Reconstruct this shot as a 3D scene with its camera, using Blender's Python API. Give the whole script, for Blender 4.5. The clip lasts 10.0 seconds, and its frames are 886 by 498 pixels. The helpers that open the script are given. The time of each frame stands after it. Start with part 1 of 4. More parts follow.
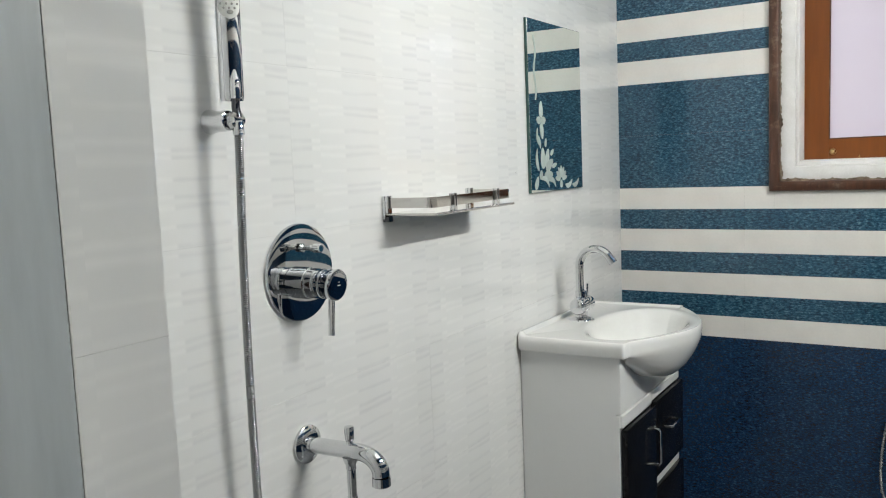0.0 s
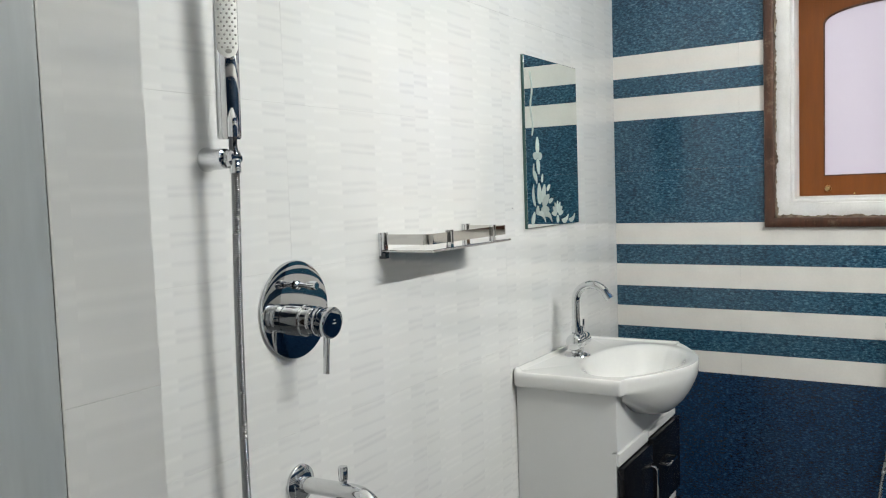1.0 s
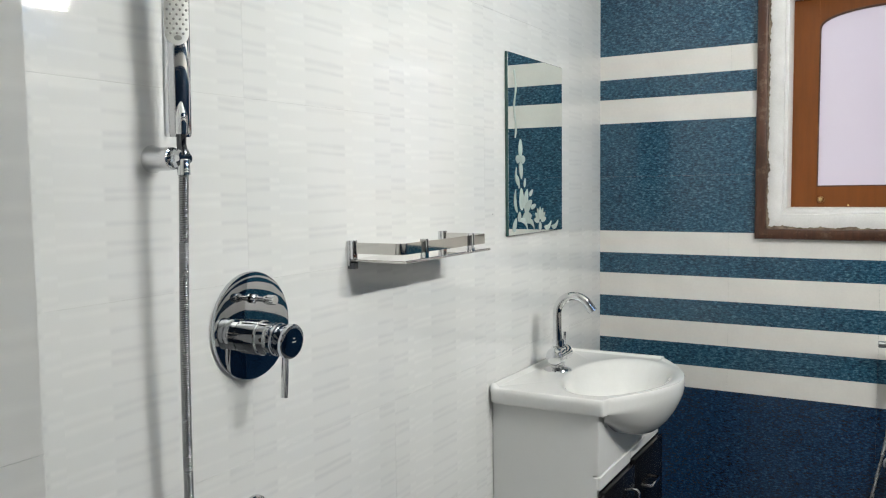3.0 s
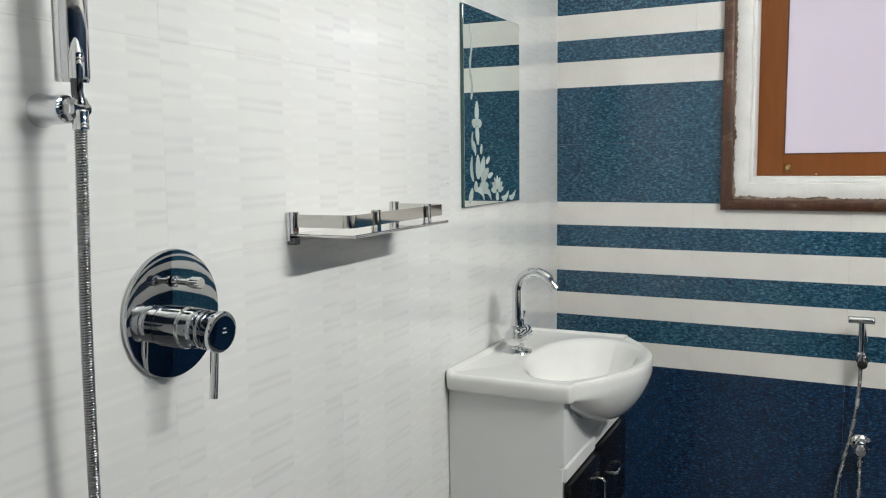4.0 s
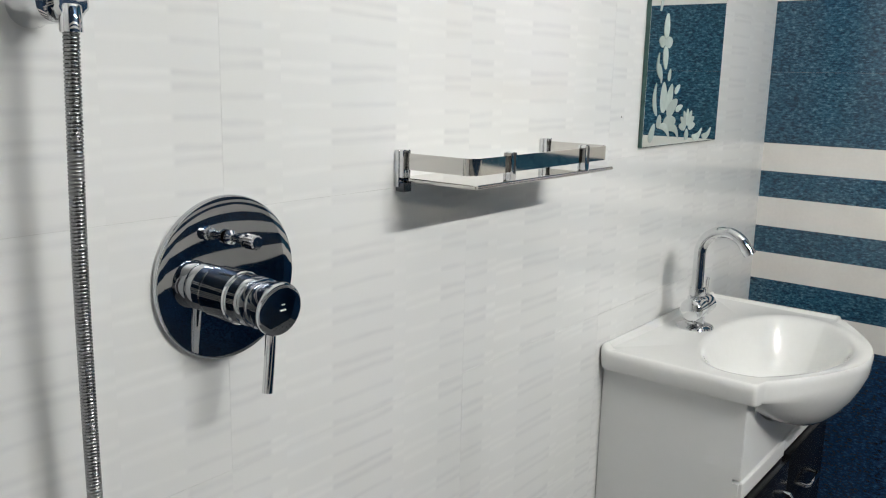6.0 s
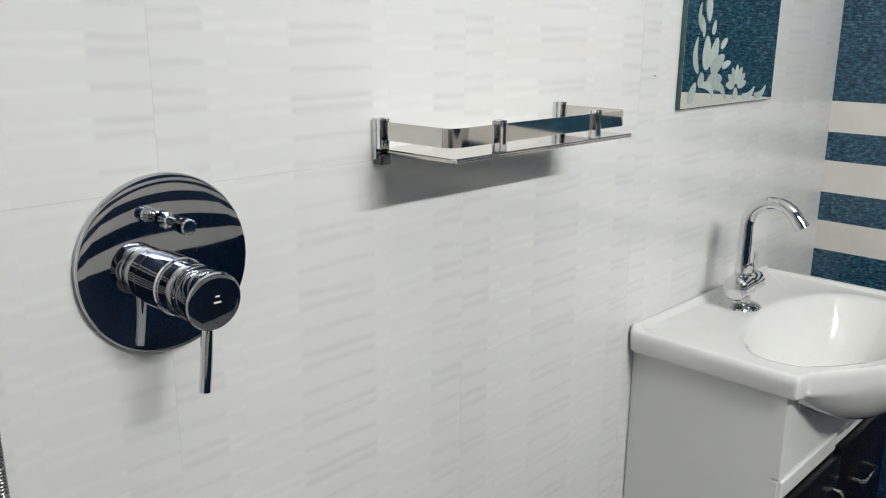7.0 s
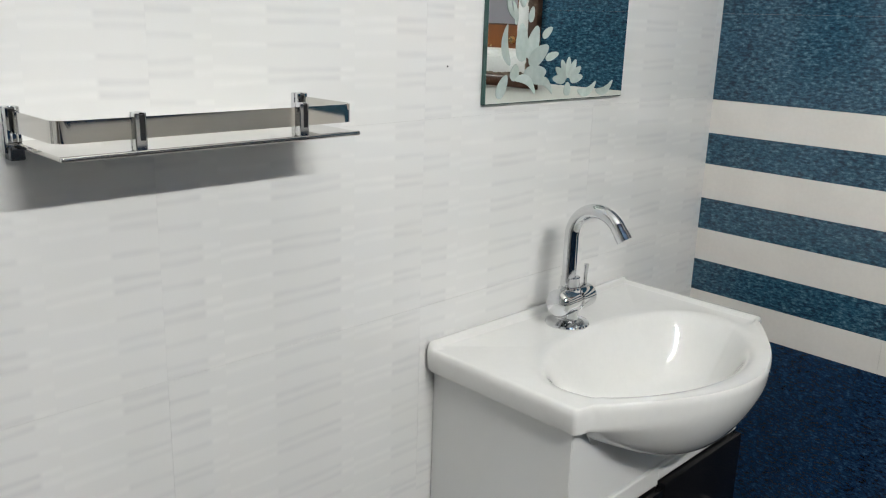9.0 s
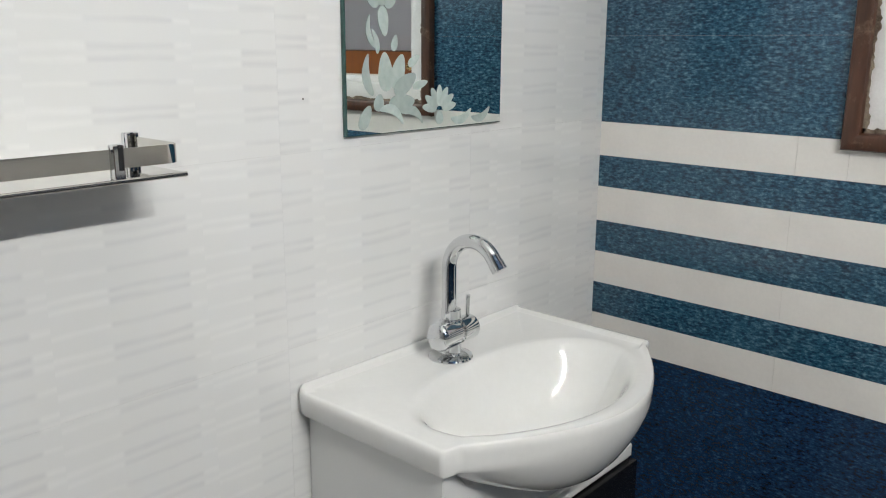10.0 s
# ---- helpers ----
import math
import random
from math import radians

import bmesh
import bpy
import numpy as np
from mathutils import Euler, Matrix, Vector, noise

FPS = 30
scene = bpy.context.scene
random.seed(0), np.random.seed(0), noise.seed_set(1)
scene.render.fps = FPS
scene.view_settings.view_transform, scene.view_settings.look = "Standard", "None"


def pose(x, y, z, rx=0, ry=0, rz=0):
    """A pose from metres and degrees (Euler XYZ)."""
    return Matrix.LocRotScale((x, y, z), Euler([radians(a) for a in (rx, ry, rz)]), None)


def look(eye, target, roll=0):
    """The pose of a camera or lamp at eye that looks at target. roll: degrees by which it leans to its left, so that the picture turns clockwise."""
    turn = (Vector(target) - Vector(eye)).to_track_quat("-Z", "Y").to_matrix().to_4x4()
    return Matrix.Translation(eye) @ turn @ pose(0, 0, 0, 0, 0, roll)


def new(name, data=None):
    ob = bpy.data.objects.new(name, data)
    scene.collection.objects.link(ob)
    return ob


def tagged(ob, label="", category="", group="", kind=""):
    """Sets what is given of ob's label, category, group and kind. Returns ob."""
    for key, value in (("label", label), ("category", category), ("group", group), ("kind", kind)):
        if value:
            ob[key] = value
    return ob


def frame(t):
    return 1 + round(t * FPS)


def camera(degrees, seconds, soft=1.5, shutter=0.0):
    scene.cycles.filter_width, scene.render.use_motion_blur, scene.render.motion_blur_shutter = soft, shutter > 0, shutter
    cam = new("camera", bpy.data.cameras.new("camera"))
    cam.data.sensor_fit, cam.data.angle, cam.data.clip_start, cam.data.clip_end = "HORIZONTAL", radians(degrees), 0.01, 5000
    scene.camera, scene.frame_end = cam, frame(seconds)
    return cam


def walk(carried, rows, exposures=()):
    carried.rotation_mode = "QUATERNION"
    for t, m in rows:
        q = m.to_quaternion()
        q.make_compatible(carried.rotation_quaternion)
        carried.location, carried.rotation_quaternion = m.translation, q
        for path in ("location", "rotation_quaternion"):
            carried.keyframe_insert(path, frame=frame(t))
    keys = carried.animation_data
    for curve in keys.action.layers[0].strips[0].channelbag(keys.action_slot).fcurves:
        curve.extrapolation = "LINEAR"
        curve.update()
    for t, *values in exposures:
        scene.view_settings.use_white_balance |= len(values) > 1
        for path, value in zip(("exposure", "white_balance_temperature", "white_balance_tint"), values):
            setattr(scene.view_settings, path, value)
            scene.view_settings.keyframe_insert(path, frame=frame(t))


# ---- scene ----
cam = camera(56.1, 10.0, soft=1.15)
PATH = [
    (0, (1.082, 0.116, 1.327), (0.007, 1.789, 1.116), -2.4),
    (0.5, (1.084, 0.118, 1.338), (0.011, 1.796, 1.16), -2.2),
    (1, (1.079, 0.121, 1.343), (0.011, 1.806, 1.201), -2.0),
    (1.5, (1.075, 0.132, 1.354), (0.007, 1.819, 1.239), -1.7),
    (2, (1.081, 0.152, 1.365), (0.003, 1.834, 1.265), -1.6),
    (2.2, (1.075, 0.162, 1.369), (-0.001, 1.845, 1.262), -1.4),
    (3.3, (0.98, 0.29, 1.355), (-0.013, 2.017, 1.187), -0.8),
    (3.5, (0.952, 0.327, 1.351), (-0.013, 2.07, 1.172), -1.0),
    (4, (0.891, 0.398, 1.343), (-0.004, 2.173, 1.128), -0.7),
    (4.5, (0.857, 0.445, 1.325), (-0.054, 2.207, 1.069), -0.8),
    (5, (0.823, 0.503, 1.305), (-0.221, 2.184, 1.011), -0.7),
    (5.5, (0.787, 0.62, 1.32), (-0.397, 2.196, 0.979), 0.3),
    (5.7, (0.779, 0.666, 1.333), (-0.436, 2.212, 0.971), 0.7),
    (6.8, (0.792, 0.848, 1.374), (-0.558, 2.237, 0.874), 0.9),
    (7, (0.793, 0.886, 1.357), (-0.580, 2.245, 0.851), 0.4),
    (7.5, (0.784, 0.976, 1.334), (-0.6125, 2.298, 0.798), 1.1),
    (8, (0.813, 1.068, 1.338), (-0.587, 2.375, 0.773), 1.8),
    (8.5, (0.891, 1.178, 1.346), (-0.507, 2.494, 0.785), 2.1),
    (9, (0.955, 1.263, 1.356), (-0.437, 2.596, 0.822), 1.8),
    (9.5, (0.997, 1.335, 1.362), (-0.374, 2.701, 0.855), 1.1),
    (10, (1.014, 1.389, 1.365), (-0.307, 2.813, 0.887), 0.3),
]
walk(cam, [(t, look(eye, target, roll)) for t, eye, target, roll in PATH],
     exposures=[(0, 0.07, 6500, 9.5), (2, 0.06, 6500, 9.5), (4.5, 0.03, 6500, 10), (6.0, 0.03, 6500, 11.5), (8.5, 0.0, 6500, 11.5), (10, -0.04, 6500, 12.5)])

# ---------------------------------------------------------------- light
world = bpy.data.worlds.new("world")
scene.world = world
world.use_nodes = True
world.node_tree.nodes["Background"].inputs[0].default_value = (0.55, 0.58, 0.70, 1)
world.node_tree.nodes["Background"].inputs[1].default_value = 0.3
scene.view_settings.exposure = 0.0
TUBE = 370.0          # radiance of the tube lamp
SKY_GLOW = 1.55       # evening sky outside the window

# room: west wall x = 0, north wall y = 3, east wall x = EAST, south wall y = SOUTH
EAST, SOUTH, CEIL, PIER_X, PIER_Y = 1.66, -0.36, 2.62, 0.540, 0.5495
SKEW = 0.0222         # the west wall runs this much out of square, in radians, about the north corner


# ---------------------------------------------------------------- materials
def material(name, base=(0.8, 0.8, 0.8), rough=0.5, metal=0.0, **more):
    m = bpy.data.materials.new(name)
    m.use_nodes = True
    b = m.node_tree.nodes["Principled BSDF"]
    b.inputs["Base Color"].default_value = (*base, 1)
    b.inputs["Roughness"].default_value = rough
    b.inputs["Metallic"].default_value = metal
    for key, value in more.items():
        b.inputs[key.replace("_", " ")].default_value = value
    return m


class Net:
    """Short hand for building node trees."""
    def __init__(self, m):
        self.t = m.node_tree
        self.b = self.t.nodes["Principled BSDF"]

    def node(self, kind, operation="", blend=""):
        n = self.t.nodes.new(kind)
        if operation:
            n.operation = operation
        if blend:
            n.data_type, n.blend_type = "RGBA", blend
        return n

    def link(self, a, b):
        self.t.links.new(a, b)

    def put(self, socket, value):
        if isinstance(value, (int, float)):
            socket.default_value = value
        elif isinstance(value, tuple):
            socket.default_value = value
        else:
            self.link(value, socket)

    def math(self, op, a, b=0.0, c=0.0):
        n = self.node("ShaderNodeMath", operation=op)
        for i, v in enumerate((a, b, c)):
            self.put(n.inputs[i], v)
        return n.outputs[0]

    def coords(self, kind="Object"):
        return self.node("ShaderNodeTexCoord").outputs[kind]

    def place(self):
        return self.node("ShaderNodeNewGeometry").outputs["Position"]

    def scaled(self, vec, scale):
        n = self.node("ShaderNodeMapping")
        self.link(vec, n.inputs["Vector"])
        n.inputs["Scale"].default_value = scale
        return n.outputs[0]

    def noise(self, vec, scale, detail=3.0, rough=0.55):
        n = self.node("ShaderNodeTexNoise")
        self.link(vec, n.inputs["Vector"])
        n.inputs["Scale"].default_value = scale
        n.inputs["Detail"].default_value = detail
        n.inputs["Roughness"].default_value = rough
        return n.outputs[0]

    def ramp(self, fac, *stops):
        n = self.node("ShaderNodeValToRGB")
        self.put(n.inputs[0], fac)
        e = n.color_ramp.elements
        while len(e) < len(stops):
            e.new(0.5)
        for el, (at, col) in zip(e, stops):
            el.position = at
            el.color = (*col, 1) if len(col) == 3 else col
        return n.outputs[0]

    def span(self, v, a, b, c=0.0, d=1.0):
        n = self.node("ShaderNodeMapRange")
        self.put(n.inputs[0], v)
        for i, x in enumerate((a, b, c, d)):
            n.inputs[i + 1].default_value = x
        return n.outputs[0]

    def blend(self, fac, a, b, kind="MIX"):
        n = self.node("ShaderNodeMix", blend=kind)
        self.put(n.inputs[0], fac)
        self.put(n.inputs[6], a if not isinstance(a, tuple) else (*a, 1))
        self.put(n.inputs[7], b if not isinstance(b, tuple) else (*b, 1))
        return n.outputs[2]

    def bump(self, height, strength, distance):
        n = self.node("ShaderNodeBump")
        n.inputs["Strength"].default_value = strength
        n.inputs["Distance"].default_value = distance
        self.link(height, n.inputs["Height"])
        self.link(n.outputs[0], self.b.inputs["Normal"])

    def random(self):
        return self.node("ShaderNodeObjectInfo").outputs["Random"]


def white_tile_material():
    """Glazed white wall tile: columns of fine printed lines in pairs and singles, alternately grey and milky."""
    m = material("white_wave_tile", (0.8, 0.8, 0.8), 0.12, Coat_Weight=0.3, Coat_Roughness=0.04)
    n = Net(m)
    sep = n.node("ShaderNodeSeparateXYZ")
    n.link(n.coords(), sep.inputs[0])
    u, v = sep.outputs[0], sep.outputs[1]          # along and up the tile, from its middle
    wob = n.noise(n.scaled(n.place(), (6, 6, 30)), 1.0, 3.0)
    col = n.math("FRACT", n.math("DIVIDE", n.math("ADD", u, 10 * 0.21625 + 0.108), 0.21625))
    grey_col = n.math("MULTIPLY", n.span(col, 0.215, 0.24), n.span(col, 0.75, 0.775, 1.0, 0.0))
    shift = n.math("MULTIPLY", n.math("FRACT", n.math("MULTIPLY", n.math("FLOOR", n.math("DIVIDE", n.math("ADD", u, 1.0), 0.21625)), 0.377)), 0.03)
    row = n.math("FRACT", n.math("DIVIDE", n.math("ADD", n.math("ADD", v, shift), n.math("MULTIPLY", wob, 0.016)), 0.0752))

    def line(at, width):
        d = n.math("ABSOLUTE", n.math("SUBTRACT", row, at))
        return n.span(d, 0.0, width, 1.0, 0.0)
    lines = n.math("MAXIMUM", n.math("MAXIMUM", line(0.18, 0.075), line(0.37, 0.075)), n.math("MULTIPLY", line(0.76, 0.07), 0.85))
    lines = n.math("POWER", lines, 0.8)
    uneven = n.span(n.noise(n.place(), 14.0, 3.0), 0.35, 0.7, 0.45, 1.0)
    lines = n.math("MULTIPLY", lines, uneven)
    cloud = n.noise(n.place(), 3.0, 4.0)
    base = n.ramp(cloud, (0.3, (0.74, 0.745, 0.735)), (0.7, (0.79, 0.79, 0.785)))
    base = n.blend(n.math("MULTIPLY", n.math("MULTIPLY", lines, grey_col), 0.36), base, (0.54, 0.54, 0.56))
    light = n.math("MULTIPLY", lines, n.math("SUBTRACT", 1.0, grey_col))
    base = n.blend(n.math("MULTIPLY", light, 0.45), base, (0.88, 0.88, 0.865))
    n.link(base, n.b.inputs["Base Color"])
    n.link(n.span(n.noise(n.place(), 40.0, 2.0), 0.3, 0.7, 0.012, 0.03), n.b.inputs["Roughness"])
    h = n.math("ADD", n.math("MULTIPLY", lines, 0.25), n.math("MULTIPLY", n.noise(n.place(), 5.0, 1.0), 0.5))
    n.bump(h, 0.04, 0.002)
    return m


def blue_tile_material(name, deep, mid, high, fleck_tint):
    """Dark blue glazed tile with a woven speckle of lighter flecks."""
    m = material(name, mid, 0.26, Coat_Weight=0.45, Coat_Roughness=0.04)
    n = Net(m)
    p = n.place()
    fleck = n.noise(n.scaled(p, (0.8, 0.8, 1.7)), 118.0, 3.0, 0.75)
    broad = n.noise(n.scaled(p, (1, 1, 0.35)), 9.0, 4.0)
    weave = n.noise(n.scaled(p, (0.3, 0.3, 2.2)), 130.0, 2.0)
    f = n.math("ADD", n.math("MULTIPLY", fleck, 0.75), n.math("ADD", n.math("MULTIPLY", weave, 0.22), n.math("MULTIPLY", broad, 0.07)))
    c = n.ramp(f, (0.42, deep), (0.50, mid), (0.575, high), (0.67, fleck_tint))
    n.link(c, n.b.inputs["Base Color"])
    n.bump(fleck, 0.12, 0.001)
    return m


def mottled(name, dark, light, rough, scale, bump=0.1, spread=0.08, **more):
    """A plain paint or plastic with soft cloudy unevenness and fine grain."""
    m = material(name, light, rough, **more)
    n = Net(m)
    p = n.place()
    f = n.math("ADD", n.math("MULTIPLY", n.noise(p, scale, 4.0), 0.7), n.math("MULTIPLY", n.noise(p, scale * 14, 2.0), 0.3))
    n.link(n.ramp(f, (0.35, dark), (0.65, light)), n.b.inputs["Base Color"])
    n.link(n.span(n.noise(p, scale * 4, 3.0), 0.3, 0.7, max(0.02, rough - spread), rough + spread), n.b.inputs["Roughness"])
    if bump:
        n.bump(n.noise(p, scale * 20, 2.0), bump, 0.0008)
    return m


def chrome_material(name, base, rough, water, wavy=0.0):
    """Polished chrome with faint water spots."""
    m = material(name, base, rough, 1.0)
    n = Net(m)
    p = n.place()
    spots = n.span(n.noise(p, 160.0, 2.0), 0.60, 0.72)
    film = n.noise(p, 25.0, 3.0)
    n.link(n.math("ADD", n.span(film, 0.35, 0.7, rough * 0.6, rough * 1.5), n.math("MULTIPLY", spots, water)), n.b.inputs["Roughness"])
    if wavy:
        n.bump(n.noise(p, 11.0, 1.0), wavy, 0.002)
    return m


def brushed_material():
    m = material("polished_steel", (0.60, 0.585, 0.555), 0.05, 1.0)
    n = Net(m)
    g = n.noise(n.scaled(n.place(), (30, 8, 30)), 1.0, 3.0)
    n.link(n.span(g, 0.3, 0.7, 0.025, 0.06), n.b.inputs["Roughness"])
    return m


def wood_paint_material(name, dark, light, worn):
    """Brown-stained timber with grain along its length and rubbed patches."""
    m = material(name, light, 0.42)
    n = Net(m)
    p = n.place()
    g = n.noise(n.scaled(p, (55, 55, 6)), 1.0, 5.0, 0.65)
    patch = n.span(n.noise(p, 26.0, 5.0, 0.7), 0.56, 0.72)
    c = n.ramp(g, (0.32, dark), (0.66, light))
    n.link(n.blend(n.math("MULTIPLY", patch, worn), c, (0.30, 0.22, 0.15)), n.b.inputs["Base Color"])
    n.link(n.span(g, 0.3, 0.7, 0.3, 0.5), n.b.inputs["Roughness"])
    n.bump(g, 0.25, 0.001)
    return m


def door_material():
    """Grey laminated door with vertical smears and small scuffs."""
    m = material("grey_door_laminate", (0.22, 0.24, 0.24), 0.3, Specular_IOR_Level=0.9)
    n = Net(m)
    p = n.place()
    smear = n.noise(n.scaled(p, (8, 22, 3.0)), 1.0, 5.0, 0.6)
    scuff = n.span(n.noise(n.scaled(p, (30, 60, 22)), 1.0, 5.0, 0.75), 0.66, 0.72)
    c = n.ramp(smear, (0.3, (0.42, 0.46, 0.475)), (0.7, (0.59, 0.635, 0.65)))
    n.link(n.blend(n.math("MULTIPLY", scuff, 0.5), c, (0.54, 0.57, 0.58)), n.b.inputs["Base Color"])
    n.link(n.span(smear, 0.3, 0.7, 0.27, 0.40), n.b.inputs["Roughness"])
    return m


def glow_material(name, colour, strength):
    m = bpy.data.materials.new(name)
    m.use_nodes = True
    t = m.node_tree
    t.nodes.remove(t.nodes["Principled BSDF"])
    e = t.nodes.new("ShaderNodeEmission")
    e.inputs[0].default_value = (*colour, 1)
    e.inputs[1].default_value = strength
    t.links.new(e.outputs[0], t.nodes["Material Output"].inputs[0])
    return m


def etched_material():
    """Sandblasted glass, each petal cut a little deeper or shallower than the next."""
    m = material("etched_glass", (0.45, 0.54, 0.51), 0.55)
    n = Net(m)
    grain = n.ramp(n.noise(n.place(), 90.0, 3.0), (0.3, (0.40, 0.49, 0.46)), (0.7, (0.50, 0.58, 0.55)))
    shade = n.node("ShaderNodeHueSaturation")
    n.link(grain, shade.inputs["Color"])
    n.link(n.span(n.random(), 0.0, 1.0, 0.76, 1.06), shade.inputs["Value"])
    n.link(shade.outputs[0], n.b.inputs["Base Color"])
    return m


def frosted_material():
    """Obscure window glass: scatters the light from outside, with a soft sheen inside."""
    m = bpy.data.materials.new("frosted_pane")
    m.use_nodes = True
    t = m.node_tree
    t.nodes.remove(t.nodes["Principled BSDF"])
    body = t.nodes.new("ShaderNodeBsdfDiffuse")
    body.inputs[0].default_value = (0.62, 0.59, 0.64, 1)
    tr = t.nodes.new("ShaderNodeBsdfRefraction")
    tr.inputs["Color"].default_value = (0.92, 0.88, 0.95, 1)
    tr.inputs["Roughness"].default_value = 0.5
    tr.inputs["IOR"].default_value = 1.15
    mix = t.nodes.new("ShaderNodeMixShader")
    mix.inputs[0].default_value = 0.48
    sheen = t.nodes.new("ShaderNodeBsdfGlossy")
    sheen.inputs["Roughness"].default_value = 0.01
    fresnel = t.nodes.new("ShaderNodeFresnel")
    fresnel.inputs[0].default_value = 1.9
    skin = t.nodes.new("ShaderNodeMixShader")
    t.links.new(tr.outputs[0], mix.inputs[1])
    t.links.new(body.outputs[0], mix.inputs[2])
    t.links.new(fresnel.outputs[0], skin.inputs[0])
    t.links.new(mix.outputs[0], skin.inputs[1])
    t.links.new(sheen.outputs[0], skin.inputs[2])
    t.links.new(skin.outputs[0], t.nodes["Material Output"].inputs[0])
    return m


WHITE_TILE = white_tile_material()
BLUE_TILE = blue_tile_material("blue_fleck_tile", (0.003, 0.020, 0.050), (0.010, 0.060, 0.112), (0.028, 0.105, 0.172), (0.105, 0.235, 0.315))
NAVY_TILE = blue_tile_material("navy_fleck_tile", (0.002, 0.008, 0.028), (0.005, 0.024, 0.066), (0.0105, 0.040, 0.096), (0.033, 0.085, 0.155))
CREAM_TILE = mottled("cream_strip_tile", (0.75, 0.725, 0.692), (0.82, 0.795, 0.758), 0.16, 9.0, 0.05, 0.05, Coat_Weight=0.3)
GROUT = mottled("grout", (0.50, 0.49, 0.47), (0.80, 0.79, 0.77), 0.85, 40.0, 0.3)
BLUE_GROUT = mottled("dark_grout", (0.22, 0.24, 0.26), (0.36, 0.37, 0.37), 0.85, 40.0, 0.3)
PLASTER = mottled("ceiling_paint", (0.74, 0.74, 0.72), (0.80, 0.80, 0.78), 0.7, 5.0, 0.15)
FLOOR = mottled("floor_tile", (0.10, 0.105, 0.11), (0.15, 0.155, 0.16), 0.3, 6.0, 0.1)
CHROME = chrome_material("chrome", (0.68, 0.69, 0.70), 0.045, 0.10)
CHROME_PLATE = chrome_material("mirror_chrome", (0.53, 0.54, 0.56), 0.02, 0.02, 0.12)
HOSE = chrome_material("hose_metal", (0.29, 0.295, 0.30), 0.24, 0.1)
BLACK_CHROME = chrome_material("dark_chrome", (0.10, 0.105, 0.115), 0.12, 0.1)
STEEL = brushed_material()
BLACK_RUBBER = mottled("black_plastic", (0.006, 0.006, 0.007), (0.015, 0.015, 0.016), 0.35, 30.0, 0.05)
CERAMIC = mottled("basin_ceramic", (0.79, 0.79, 0.775), (0.83, 0.83, 0.815), 0.05, 6.0, 0.0, 0.015, Coat_Weight=0.6, Coat_Roughness=0.02)
WHITE_BOARD = mottled("white_board", (0.785, 0.79, 0.785), (0.80, 0.805, 0.80), 0.30, 3.0, 0.0, 0.02)
BLACK_GLOSS = mottled("black_gloss_board", (0.004, 0.004, 0.005), (0.008, 0.008, 0.009), 0.22, 12.0, 0.02, 0.05, Specular_IOR_Level=0.22)
WHITE_PLASTIC = mottled("white_plastic", (0.72, 0.72, 0.69), (0.80, 0.80, 0.77), 0.3, 25.0, 0.04)
GREY_PLASTIC = mottled("grey_nozzle_rubber", (0.30, 0.30, 0.28), (0.40, 0.40, 0.37), 0.6, 40.0, 0.05)
SASH = wood_paint_material("orange_brown_sash", (0.165, 0.044, 0.003), (0.21, 0.058, 0.004), 0.02)
TRIM = wood_paint_material("brown_trim", (0.042, 0.017, 0.010), (0.098, 0.039, 0.021), 0.5)
FILLER = mottled("brown_filler", (0.07, 0.045, 0.03), (0.34, 0.28, 0.215), 0.85, 45.0, 0.8)
FRAME_PAINT = mottled("white_frame_paint", (0.72, 0.71, 0.705), (0.84, 0.83, 0.83), 0.4, 16.0, 0.3)
BRASS = chrome_material("brass_bolt", (0.78, 0.55, 0.26), 0.34, 0.1)
DOOR = door_material()
PANE = frosted_material()
MIRROR = material("mirror_silver", (0.80, 0.86, 0.84), 0.008, 1.0)
GLASS_EDGE = mottled("green_glass_edge", (0.02, 0.06, 0.055), (0.05, 0.12, 0.11), 0.12, 30.0, 0.0)
ETCH = etched_material()
TUBE_GLOW = glow_material("lit_tube", (0.964, 0.965, 0.905), TUBE)
SKY_MAT = glow_material("evening_sky", (0.97, 0.94, 0.985), SKY_GLOW)


# ---------------------------------------------------------------- mesh helpers
def mesh_object(name, bm, mat, smooth=None):
    bmesh.ops.recalc_face_normals(bm, faces=bm.faces[:])
    me = bpy.data.meshes.new(name)
    bm.to_mesh(me)
    bm.free()
    if mat:
        me.materials.append(mat)
    if smooth:
        me.shade_smooth()
        me.set_sharp_from_angle(angle=radians(smooth))
    return new(name, me)


def part(name, bm, mat, parent, label="", smooth=35):
    ob = mesh_object(name, bm, mat, smooth)
    ob.parent = parent
    ob.matrix_parent_inverse = parent.matrix_world.inverted()
    return tagged(ob, label)


def thing(name, at, label, category, group=""):
    ob = new(name)
    ob.empty_display_size = 0.05
    ob.matrix_world = pose(*at)
    bpy.context.view_layer.update()
    return tagged(ob, label, category, group)


def setting(name, bm, mat, label, category="", smooth=None):
    return tagged(mesh_object(name, bm, mat, smooth), label, category or name.split("_")[0], kind="structure")


def add_box(bm, x0, x1, y0, y1, z0, z1, bevel=0.0, seg=1):
    r = bmesh.ops.create_cube(bm, size=1.0, matrix=Matrix.Translation(((x0 + x1) / 2, (y0 + y1) / 2, (z0 + z1) / 2)) @ Matrix.Diagonal((x1 - x0, y1 - y0, z1 - z0, 1)))
    if bevel:
        edges = {e for v in r["verts"] for e in v.link_edges}
        bmesh.ops.bevel(bm, geom=list(edges), offset=bevel, segments=seg, profile=0.5, affect="EDGES")
    return bm


